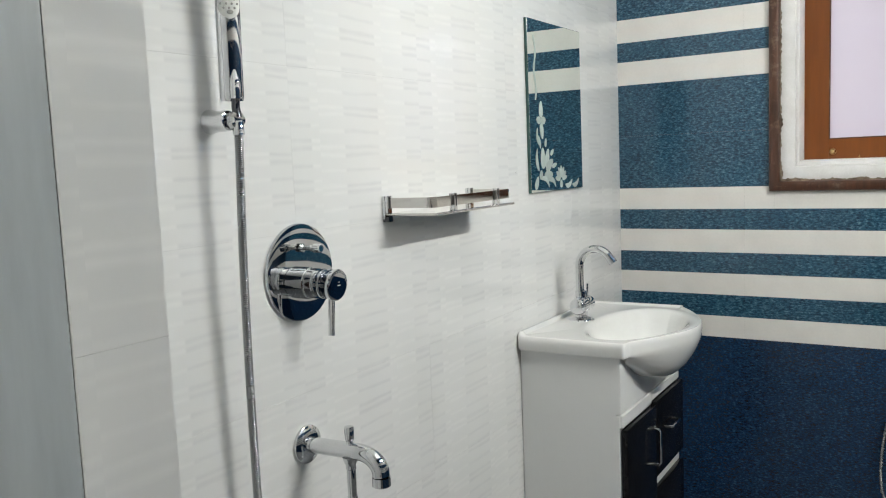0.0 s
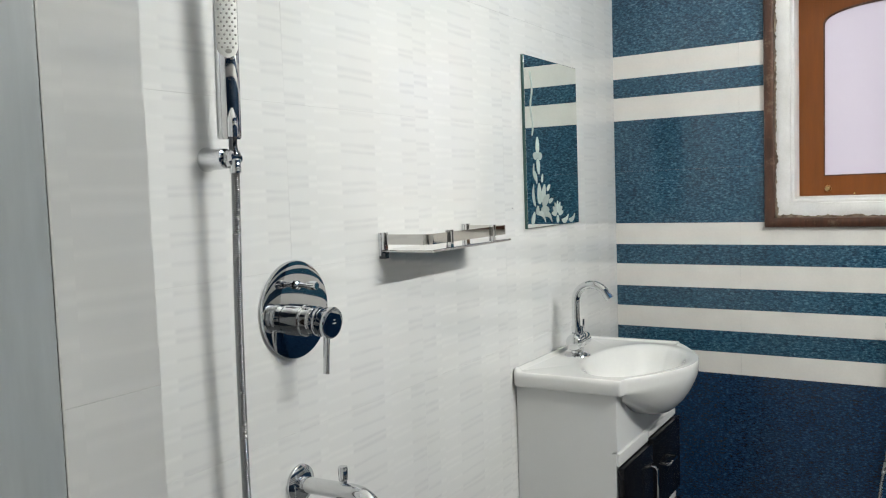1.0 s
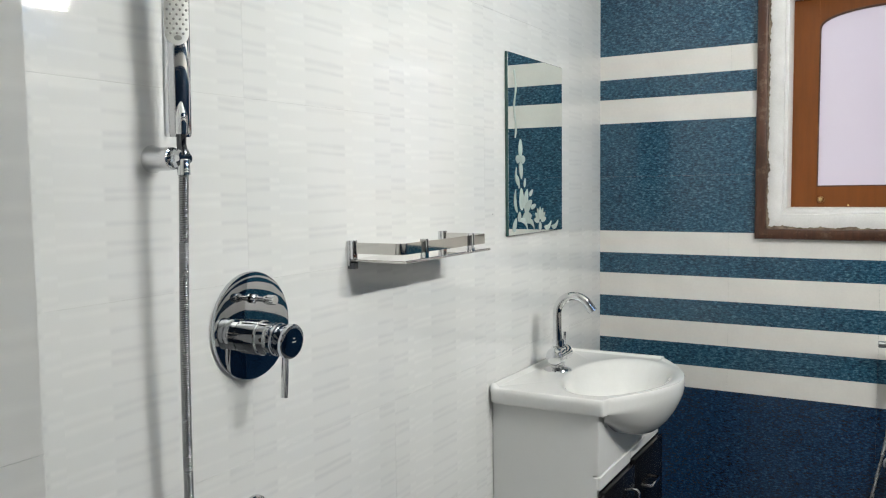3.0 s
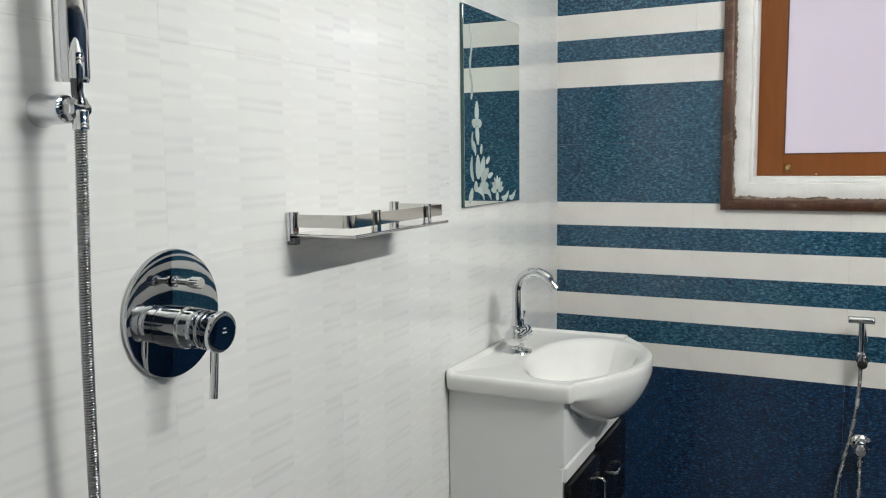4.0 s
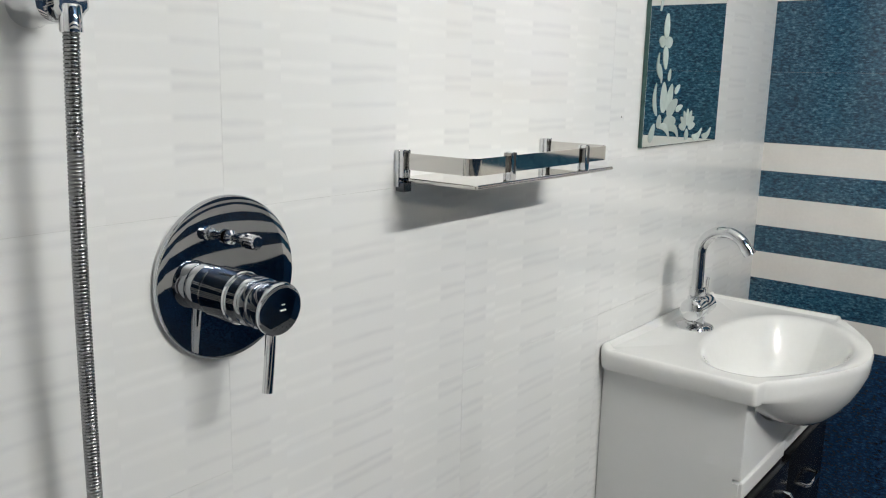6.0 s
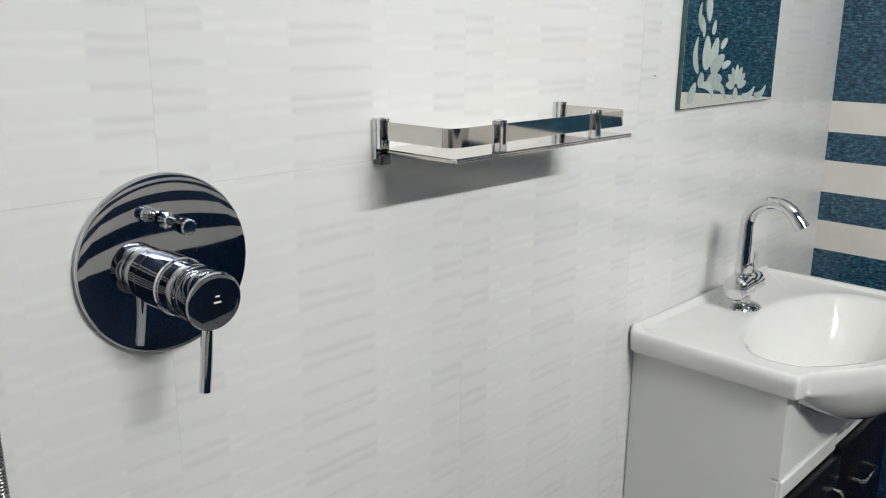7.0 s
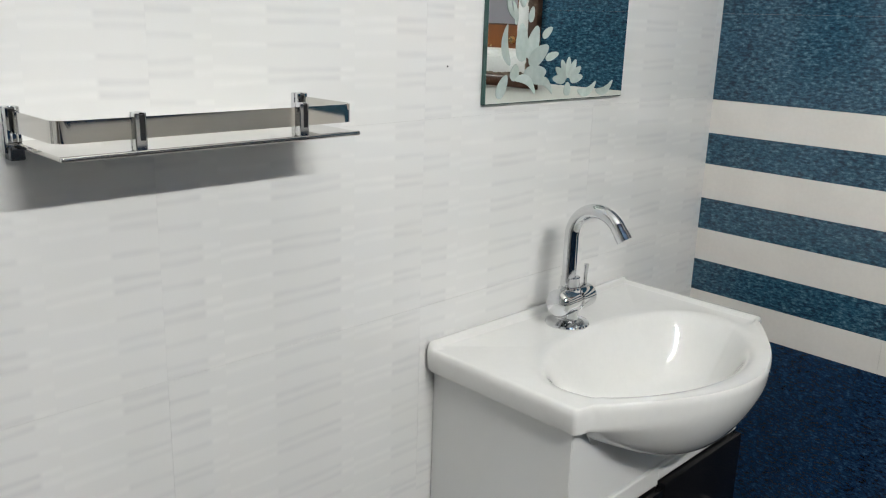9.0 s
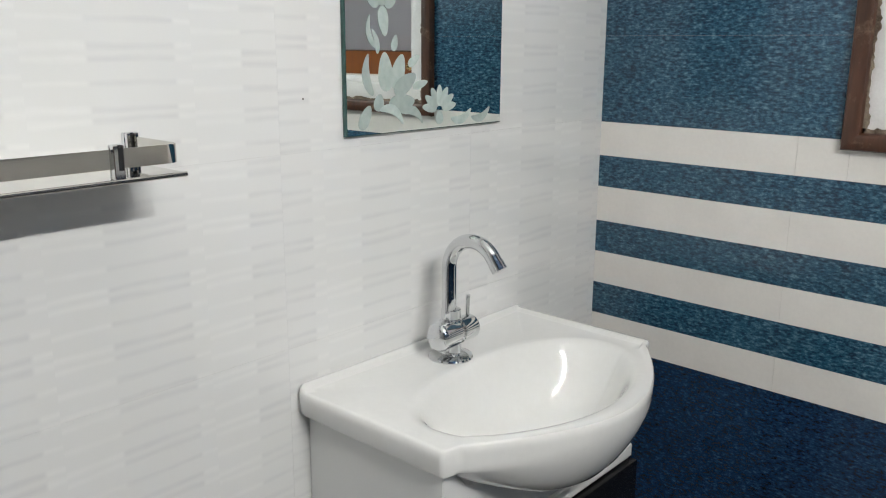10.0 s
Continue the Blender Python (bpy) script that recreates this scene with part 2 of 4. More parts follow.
def box(*args, **kw):
    return add_box(bmesh.new(), *args, **kw)


def add_rings(bm, rings, close_start=True, close_end=True):
    rows = [[bm.verts.new(p) for p in ring] for ring in rings]
    for a, b in zip(rows, rows[1:]):
        for i in range(len(a)):
            j = (i + 1) % len(a)
            bm.faces.new((a[i], a[j], b[j], b[i]))
    if close_start:
        bm.faces.new(rows[0])
    if close_end:
        bm.faces.new(rows[-1])
    return bm


def add_lathe(bm, profile, m, seg=32):
    """profile: (radius, height) along local z; m places it."""
    rings = []
    for r, h in profile:
        rings.append([m @ Vector((r * math.cos(a), r * math.sin(a), h)) for a in (2 * math.pi * i / seg for i in range(seg))])
    return add_rings(bm, rings)


def lathe(profile, m, seg=32):
    return add_lathe(bmesh.new(), profile, m, seg)


TO_X = pose(0, 0, 0, 0, 90, 0)       # local z to world x
TO_Y = pose(0, 0, 0, -90, 0, 0)      # local z to world y


def at_x(x, y, z):
    return Matrix.Translation((x, y, z)) @ TO_X


def at_y(x, y, z):
    return Matrix.Translation((x, y, z)) @ TO_Y


def smooth_path(points, steps=12):
    """Catmull-Rom through the points."""
    pts = [Vector(p) for p in points]
    pts = [2 * pts[0] - pts[1]] + pts + [2 * pts[-1] - pts[-2]]
    out = []
    for i in range(1, len(pts) - 2):
        a, b, c, d = pts[i - 1:i + 3]
        for k in range(steps):
            t = k / steps
            out.append(0.5 * ((2 * b) + (c - a) * t + (2 * a - 5 * b + 4 * c - d) * t * t + (3 * b - a - 3 * c + d) * t ** 3))
    out.append(pts[-2])
    return out


def add_tube(bm, path, radius, seg=14, caps=True):
    """radius: a number, or a function of the distance along the path."""
    path = [Vector(p) for p in path]
    rings, side, run = [], None, 0.0
    for i, p in enumerate(path):
        d = (path[min(i + 1, len(path) - 1)] - path[max(i - 1, 0)]).normalized()
        if side is None:
            side = d.orthogonal().normalized()
        side = (side - d * side.dot(d)).normalized()
        up = d.cross(side)
        run += (p - path[i - 1]).length if i else 0.0
        r = radius(run) if callable(radius) else radius
        rings.append([p + r * (math.cos(a) * side + math.sin(a) * up) for a in (2 * math.pi * k / seg for k in range(seg))])
    return add_rings(bm, rings, caps, caps)


def tube(path, radius, seg=14):
    return add_tube(bmesh.new(), path, radius, seg)


def resample(path, step):
    out, left = [path[0]], 0.0
    for a, b in zip(path, path[1:]):
        length, at = (b - a).length, step - left
        while at <= length:
            out.append(a.lerp(b, at / length))
            at += step
        left = (left + length) % step if at > length else 0.0
        left = length - (at - step)
    return out


def corrugated(points, radius, pitch=0.0032):
    """A flexible metal hose: ridged rings along a smooth path."""
    path = resample(smooth_path(points, 40), pitch / 4)
    count = [0]

    def r(_):
        count[0] += 1
        return radius * (1.0, 0.97, 0.83, 0.97)[count[0] % 4]
    return tube(path, r, 10)


def prism(points, lo, hi, place):
    """A flat outline (u, v) given depth from lo to hi; place(u, v, w) gives the world point."""
    bm = bmesh.new()
    a = [bm.verts.new(place(u, v, lo)) for u, v in points]
    b = [bm.verts.new(place(u, v, hi)) for u, v in points]
    for i in range(len(points)):
        j = (i + 1) % len(points)
        bm.faces.new((a[i], a[j], b[j], b[i]))
    bm.faces.new(a)
    bm.faces.new(b)
    return bm


# ---------------------------------------------------------------- walls, floor, ceiling
def slab(x0, x1, y0, y1, z0, z1):
    return box(x0, x1, y0, y1, z0, z1)


WIN = (0.528, 1.244, 1.197, 2.002)       # the opening in the north wall: x0, x1, z0, z1
floor = setting("floor", slab(-0.15, EAST + 0.15, -1.5, 3.2, -0.12, 0), FLOOR, "grey tiled bathroom floor")
ceiling = setting("ceiling", slab(-0.15, EAST + 0.15, -1.5, 3.2, CEIL, CEIL + 0.12), PLASTER, "plain white painted ceiling")
wall_west = setting("wall_west", slab(-0.15, -0.0009, PIER_Y - 0.05, 3.2, 0, CEIL), GROUT, "shower wall of glossy white tiles with fine grey line pattern", "wall")

bm = bmesh.new()
add_box(bm, -0.009, WIN[0], 3.009, 3.2, 0, CEIL)
add_box(bm, WIN[1], EAST + 0.15, 3.009, 3.2, 0, CEIL)
add_box(bm, WIN[0], WIN[1], 3.009, 3.2, 0, WIN[2])
add_box(bm, WIN[0], WIN[1], 3.009, 3.2, WIN[3], CEIL)
wall_north = setting("wall_north", bm, BLUE_GROUT, "dark blue speckled tile wall with cream horizontal stripes", "wall")
wall_east = setting("wall_east", slab(EAST + 0.009, EAST + 0.15, SOUTH, 3.009, 0, CEIL), BLUE_GROUT, "dark blue tile wall with cream stripes", "wall")
wall_pier = setting("wall_pier", slab(-0.15, PIER_X - 0.0009, SOUTH - 0.12, PIER_Y - 0.0016, 0, CEIL), GROUT, "white tiled projecting wall beside the shower", "wall")
DOORWAY = (0.59, 1.37, 2.06)
bm = bmesh.new()
add_box(bm, PIER_X - 0.009, DOORWAY[0], SOUTH - 0.12, SOUTH, 0, CEIL)
add_box(bm, DOORWAY[1], EAST + 0.15, SOUTH - 0.12, SOUTH, 0, CEIL)
add_box(bm, DOORWAY[0], DOORWAY[1], SOUTH - 0.12, SOUTH, DOORWAY[2], CEIL)
wall_south = setting("wall_south", bm, PLASTER, "white painted wall round the doorway", "wall")
wall_lobby = setting("wall_lobby", slab(-0.15, EAST + 0.15, -1.62, -1.5, 0, CEIL), PLASTER, "plain white lobby wall outside the door", "wall")
bm = bmesh.new()
add_box(bm, -0.27, -0.15, -1.5, SOUTH - 0.12, 0, CEIL)
add_box(bm, EAST + 0.15, EAST + 0.27, -1.5, SOUTH, 0, CEIL)
wall_lobby_side = setting("wall_lobby_side", bm, PLASTER, "plain white side walls of the lobby", "wall")
backdrop = setting("backdrop", slab(0.35, 1.27, 3.62, 3.64, 0.7, 2.5), SKY_MAT, "pale evening sky outside the window", "sky")


# ---------------------------------------------------------------- window
def window():
    w = thing("window_1", (0.88, 3.0, 1.2), "brown timber window with frosted arched pane in worn white frame", "window")
    w["kind"] = "structure"

    def rect_ring(x0, x1, z0, z1, t, y0, y1, r):
        """Four bars with mitred corners; the front edges rounded by r."""
        profile = [(0.0, y1), (0.0, y0 + r), (0.3 * r, y0 + 0.3 * r), (r, y0), (t - r, y0), (t - 0.3 * r, y0 + 0.3 * r), (t, y0 + r), (t, y1)]
        corners = [((x0, z0), (1, 1)), ((x1, z0), (-1, 1)), ((x1, z1), (-1, -1)), ((x0, z1), (1, -1))]
        rings = [[Vector((c[0] + k[0] * d, y, c[1] + k[1] * d)) for d, y in profile] for c, k in corners]
        return [add_rings(bmesh.new(), (rings[i], rings[(i + 1) % 4])) for i in range(4)]
    for b in rect_ring(0.5135, 1.2585, 1.1825, 2.0165, 0.0325, 2.980, 3.02, 0.009):
        part("trim", b, TRIM, w, "worn dark brown wooden edging")
    for b in rect_ring(0.5455, 1.2265, 1.2145, 1.9845, 0.047, 2.997, 3.14, 0.004):
        part("window_frame", b, FRAME_PAINT, w, "white painted frame with rough edges")
    for b in rect_ring(0.5915, 1.1805, 1.2605, 1.9385, 0.0115, 3.010, 3.0995, 0.004):
        part("frame_step", b, FRAME_PAINT, w)
    part("window_sill", box(0.603, 1.169, 3.013, 3.0992, 1.2655, 1.2805, bevel=0.002), FRAME_PAINT, w)
    # rough crumbling filler where the edging meets the white frame
    rng = random.Random(5)
    inner = (0.546, 1.226, 1.215, 1.984)
    for k, (a, b, fixed, horizontal, sign) in enumerate(((inner[2], inner[3], inner[0], False, 1), (inner[2], inner[3], inner[1], False, -1), (inner[0], inner[1], inner[2], True, 1), (inner[0], inner[1], inner[3], True, -1))):
        steps = int((b - a) / 0.006)
        depth = [0.0025 + 0.004 * rng.random() ** 2 + 0.009 * max(0.0, noise.noise(Vector((i * 0.11, k * 3.7, 0.0)))) for i in range(steps + 1)]
        pts = [(a + (b - a) * i / steps, fixed + sign * depth[i]) for i in range(steps + 1)]
        pts += [(b, fixed - sign * 0.002), (a, fixed - sign * 0.002)]
        put_f = (lambda u, v, d: Vector((u, d, v))) if horizontal else (lambda u, v, d: Vector((v, d, u)))
        part("filler", prism(pts, 2.9935, 2.9985, put_f), FILLER, w, "rough crumbling brown filler")
    # sash with an arched opening
    x0, x1, z0, z1, t = 0.597, 1.174, 1.274, 1.936, 0.080
    spring, rise, mid = 1.827, 0.063, (x0 + x1) / 2
    half = (x1 - x0) / 2 - t
    arc = [(mid + half * math.cos(a), spring + rise * math.sin(a) ** 0.8) for a in (math.pi * i / 24 for i in range(25))]
    put = lambda u, v, d: Vector((u, d, v))
    for a, b in ((x0, x0 + t), (x1 - t, x1)):
        part("stile", box(a, b, 3.100, 3.136, z0, z1, bevel=0.0008), SASH, w)
    part("bottom_rail", box(x0 + t, x1 - t, 3.1005, 3.135, z0, z0 + 0.071, bevel=0.0008), SASH, w)
    bm = prism([(x0 + t, z1), (x1 - t, z1)] + arc, 3.101, 3.135, put)
    part("arched_rail", bm, SASH, w)
    bm = bmesh.new()
    bead = [(mid + half, z0 + 0.071)] + arc + [(mid - half, z0 + 0.071), (mid + half, z0 + 0.071)]
    add_tube(bm, [Vector((u, 3.104, v)) for u, v in bead], 0.0042, 6)
    part("putty_bead", bm, TRIM, w, "thin dark brown bead round the pane")
    # the pane leans very slightly in its rebate
    lean = Matrix.Translation((mid, 3.1165, 1.60)) @ Matrix.Rotation(0.012, 4, "X") @ Matrix.Translation((-mid, -3.1165, -1.60))
    glass = box(x0 + t - 0.006, x1 - t + 0.006, 3.114, 3.119, z0 + 0.064, z1 - 0.03)
    glass.transform(lean)
    pane = part("pane", glass, PANE, w, "frosted pale pane lit from outside")
    pane.visible_shadow = False
    bm = lathe([(0.0105, 0), (0.0105, 0.004), (0.007, 0.010), (0.001, 0.0105)], Matrix.Translation((0.690, 3.100, 1.304)) @ pose(0, 0, 0, 90, 0, 0), 16)
    part("bolt_head", bm, BRASS, w, "small brass knob on the sash")
    bm = lathe([(0.003, 0), (0.003, 0.003), (0.001, 0.004)], Matrix.Translation((0.768, 3.100, 1.286)) @ pose(0, 0, 0, 90, 0, 0), 10)
    part("screw", bm, BRASS, w)


window()


# ---------------------------------------------------------------- things in the shower
west = [wall_west]     # all that stands on or against the west wall


def shower_mixer():
    """Concealed single-lever mixer: round plate, stepped body, knob, lever and diverter pin."""
    y, z = 1.2455, 1.1345
    w = thing("shower_mixer", (0, y, z), "chrome round wall plate mixer with single lever above bath spout", "mixer tap")
    # slightly domed plate with a rolled rim
    dome = [(0.0868 * k, 0.0088 - 0.0004 * k ** 2 - 0.0008 * k ** 6) for k in (1.0, 0.92, 0.84, 0.76, 0.68, 0.6, 0.5, 0.4, 0.3, 0.2, 0.1, 0.01)]
    part("plate", lathe([(0.0885, 0.0), (0.0898, 0.0010), (0.0898, 0.0050), (0.0892, 0.0064), (0.0882, 0.0074)] + dome, at_x(0, y, z), 96), CHROME_PLATE, w, "mirror-polished round plate", smooth=25)
    y, kz = 1.247, 1.1155
    part("body", lathe([(0.0292, 0.006), (0.0292, 0.028), (0.0280, 0.0295), (0.0262, 0.030), (0.0262, 0.0325), (0.0274, 0.0335), (0.0274, 0.0465), (0.0225, 0.0475)], at_x(0, y, kz), 56), CHROME, w)
    part("collar", lathe([(0.0215, 0.047), (0.0225, 0.0480), (0.0272, 0.0570), (0.0272, 0.0620), (0.0240, 0.0630)], at_x(0, y, kz), 48), CHROME, w, "flared ring behind the knob")
    face = [(0.0262 * k, 0.0898 - 0.0007 * k * k) for k in (1.0, 0.85, 0.7, 0.55, 0.4, 0.25, 0.1, 0.01)]
    part("knob", lathe([(0.0235, 0.0625), (0.0242, 0.0635), (0.0287, 0.0830), (0.0286, 0.0870), (0.0274, 0.0886)] + face, Matrix.Translation((0.070, 0, kz)) @ Matrix.Rotation(radians(5), 4, "Y") @ Matrix.Translation((-0.070, 0, -kz)) @ at_x(0, y, kz), 56), CHROME_PLATE, w, smooth=25)
    for k, (dz, ln) in enumerate(((0.004, 0.004), (-0.002, 0.007))):
        part("mark", box(0.0890, 0.0908, y - ln / 2 + 0.002, y + ln / 2 + 0.002, kz + dz - 0.0006, kz + dz + 0.0006), WHITE_PLASTIC, w)
    path = [Vector((0.074, y - 0.001, kz - 0.026)), Vector((0.075, y - 0.005, kz - 0.06)), Vector((0.076, y - 0.0095, kz - 0.092))]
    part("lever", tube(smooth_path(path, 6), 0.0058, 18), CHROME, w)
    d = at_x(0, y - 0.003, 1.180)
    part("diverter_pin", lathe([(0.008, 0.011), (0.008, 0.015), (0.0045, 0.017), (0.0045, 0.034), (0.0065, 0.036), (0.0062, 0.040)], d, 20), CHROME, w)
    bm = bmesh.new()
    rings = []
    for h, r0 in ((0.040, 0.0062), (0.042, 0.0082), (0.056, 0.0080), (0.058, 0.0068)):
        rings.append([d @ Vector(((r0 - (0.0008 if i % 2 else 0)) * math.cos(a), (r0 - (0.0008 if i % 2 else 0)) * math.sin(a), h)) for i, a in ((i, 2 * math.pi * i / 28) for i in range(28))])
    part("diverter_grip", add_rings(bm, rings), CHROME, w, "ribbed chrome grip", smooth=20)
    return w


def bath_spout():
    y, z = 1.238, 0.812
    w = thing("bath_spout", (0, y, z), "chrome bath spout with pull knob and hose outlet", "tap")
    part("flange", lathe([(0.0355, 0.0), (0.0365, 0.002), (0.0355, 0.006), (0.028, 0.011), (0.020, 0.0125), (0.0165, 0.013)], at_x(0, y, z), 48), CHROME, w)
    path = smooth_path([(0.008, y, z), (0.04, y + 0.001, z + 0.0005), (0.095, y + 0.003, z + 0.001), (0.130, y + 0.004, z + 0.0002), (0.151, y + 0.005, z - 0.008), (0.163, y + 0.006, z - 0.023), (0.1655, y + 0.006, z - 0.037)], 8)
    part("spout", tube(path, lambda s: 0.0150 if s < 0.1 else 0.0150 + min(0.0012, (s - 0.1) * 0.02), 28), CHROME, w)
    part("outlet", lathe([(0.0172, 0.0), (0.0172, 0.016), (0.0155, 0.0175), (0.0145, 0.008)], Matrix.Translation((0.1655, y + 0.006, z - 0.038)) @ pose(0, 0, 0, 180, 0, 0), 32), CHROME, w)
    part("pull_knob", lathe([(0.0068, 0.0), (0.0068, 0.012), (0.0086, 0.0145), (0.0090, 0.036), (0.0078, 0.038), (0.0005, 0.0384)], Matrix.Translation((0.101, y + 0.003, z + 0.008)), 24), CHROME, w)
    part("hose_outlet", lathe([(0.015, 0.0), (0.0125, 0.010), (0.0098, 0.014), (0.0098, 0.022), (0.0084, 0.0235), (0.0084, 0.085), (0.0072, 0.088)], Matrix.Translation((0.101, y + 0.003, z - 0.010)) @ pose(0, 0, 0, 180, 0, 0), 24), CHROME, w)
    return w


def hand_shower():
    """Slim stick hand shower: half-round bar with a spray face on its upper half."""
    w = thing("hand_shower", (0.04, 1.075, 1.43), "slim chrome stick hand shower with white spray face, in wall holder", "hand shower")
    foot, head = Vector((0.042, 1.0660, 1.4345)), Vector((0.052, 1.0615, 1.668))
    up = (head - foot).normalized()
    out = Vector((0.80, -0.60, 0.0))
    out = (out - up * out.dot(up)).normalized()
    side = up.cross(out)
    size = (head - foot).length

    def place(u, v, d):
        return foot + side * u + out * v + up * d
    outline = []
    for i in range(40):
        a = 2 * math.pi * i / 40
        c, s = math.cos(a), math.sin(a)
        outline.append((0.0190 * math.copysign(abs(c) ** 0.82, c), 0.0160 * math.copysign(abs(s) ** 0.90, s)))
    bm = bmesh.new()
    rings = []
    for d, k in ((0.0, 0.90), (0.003, 0.97), (0.006, 1.0), (size - 0.005, 1.0), (size - 0.001, 0.96), (size, 0.9)):
        rings.append([place(u * k, v * k, d) for u, v in outline])
    part("body", add_rings(bm, rings), CHROME, w)
    bm = bmesh.new()
    bow = lambda u: 0.0160 * (1 - abs(u / 0.0200) ** 2.4) ** 0.45
    cols = 12
    grid = []
    for k in range(25):
        d = size - 0.108 + (0.101) * k / 24
        lower = size - 0.09
        hw = 0.0165 if d >= lower else 0.0165 * math.sqrt(max(0.02, 1 - ((lower - d) / 0.018) ** 2))
        grid.append([bm.verts.new(place(-hw + 2 * hw * j / cols, bow(-hw + 2 * hw * j / cols) + 0.0012, d)) for j in range(cols + 1)])
    for a, b in zip(grid, grid[1:]):
        for j in range(cols):
            bm.faces.new((a[j], a[j + 1], b[j + 1], b[j]))
    r = bmesh.ops.extrude_face_region(bm, geom=bm.faces[:])
    for v in r["geom"]:
        if isinstance(v, bmesh.types.BMVert):
            v.co -= out * 0.003
    spray = part("spray_face", bm, WHITE_PLASTIC, w, "white spray face with rows of nozzles")
    bm = bmesh.new()
    for row in range(13):
        for k in range(4 if row % 2 else 3):
            u = (k - (1.5 if row % 2 else 1.0)) * 0.0084
            d = size - 0.015 - row * 0.0064
            add_lathe(bm, [(0.0019, 0.0), (0.0019, 0.001), (0.0012, 0.0018)], Matrix.Translation(place(u, bow(u) + 0.0008, d)) @ out.to_track_quat("Z", "Y").to_matrix().to_4x4(), 8)
    part("nozzles", bm, GREY_PLASTIC, spray, "small grey rubber nozzles")
    bm = lathe([(0.0052, 0.0), (0.005, 0.0012), (0.0005, 0.0016)], Matrix.Translation(place(0.001, bow(0) + 0.0012, size - 0.098)) @ out.to_track_quat("Z", "Y").to_matrix().to_4x4() @ Matrix.Diagonal((1, 0.7, 1, 1)), 20)
    part("button", bm, GREY_PLASTIC, spray)
    # cone on the front of the handle, running into a short dark neck at the holder
    cone = [place(0.003, 0.0125, 0.052), place(0.003, 0.0150, 0.040), place(0.003, 0.0165, 0.022), place(0.003, 0.0165, 0.004)]
    part("cone_nut", tube(smooth_path(cone, 6), lambda q: 0.0015 + 0.0072 * min(1.0, q / 0.022), 20), CHROME, w, "chrome cone nut")
    part("neck", tube([place(0.003, 0.0160, 0.007), place(0.003, 0.0130, -0.010), Vector((0.057, 1.0605, 1.408))], 0.0068, 18), BLACK_CHROME, w, "dark swivel neck")
    return w


def shower_holder():
    w = thing("shower_holder", (0, 1.058, 1.404), "white and chrome wall bracket holding the hand shower", "holder")
    m = at_x(0, 1.0545, 1.404)
    part("arm", lathe([(0.0198, 0.0), (0.0200, 0.003), (0.0176, 0.010), (0.0168, 0.024), (0.0166, 0.041), (0.0156, 0.044), (0.012, 0.045)], m, 36), CHROME, w)
    bm = bmesh.new()
    rings = []
    mm = at_x(0.044, 1.0615, 1.404)
    for h, r in ((0.0, 0.012), (0.002, 0.0155), (0.013, 0.0155), (0.016, 0.0125), (0.0162, 0.004)):
        rings.append([mm @ Vector((r * (1.0 if i % 8 < 5 else 0.90) * math.cos(a), r * (1.0 if i % 8 < 5 else 0.90) * math.sin(a), h)) for i, a in ((i, 2 * math.pi * i / 40) for i in range(40))])
    part("swivel", add_rings(bm, rings), CHROME, w, "ribbed chrome swivel", smooth=25)
    return w


def shower_hose():
    w = corrugated([(0.057, 1.0605, 1.398), (0.055, 1.0585, 1.30), (0.050, 1.0575, 1.15), (0.044, 1.0605, 0.93), (0.040, 1.0660, 0.72), (0.042, 1.074, 0.50), (0.050, 1.100, 0.36),
                    (0.074, 1.156, 0.305), (0.094, 1.210, 0.36), (0.100, 1.236, 0.50), (0.101, 1.241, 0.66), (0.101, 1.241, 0.776)], 0.0072)
    hose = mesh_object("shower_hose", w, HOSE, 80)
    part("end_nut", lathe([(0.0075, -0.012), (0.0092, -0.011), (0.0092, 0.009), (0.0080, 0.011)], Matrix.Translation((0.0568, 1.0605, 1.392)), 20), CHROME, hose, "chrome end nut")
    part("end_nut", lathe([(0.0075, -0.014), (0.0092, -0.012), (0.0092, 0.006), (0.0080, 0.008)], Matrix.Translation((0.101, 1.241, 0.722)), 20), CHROME, hose, "chrome end nut")
    return tagged(hose, "ribbed flexible metal shower hose looping down to the spout", "hose")


west.append(shower_mixer())
west.append(bath_spout())
west.append(hand_shower())
west.append(shower_holder())
west.append(shower_hose())


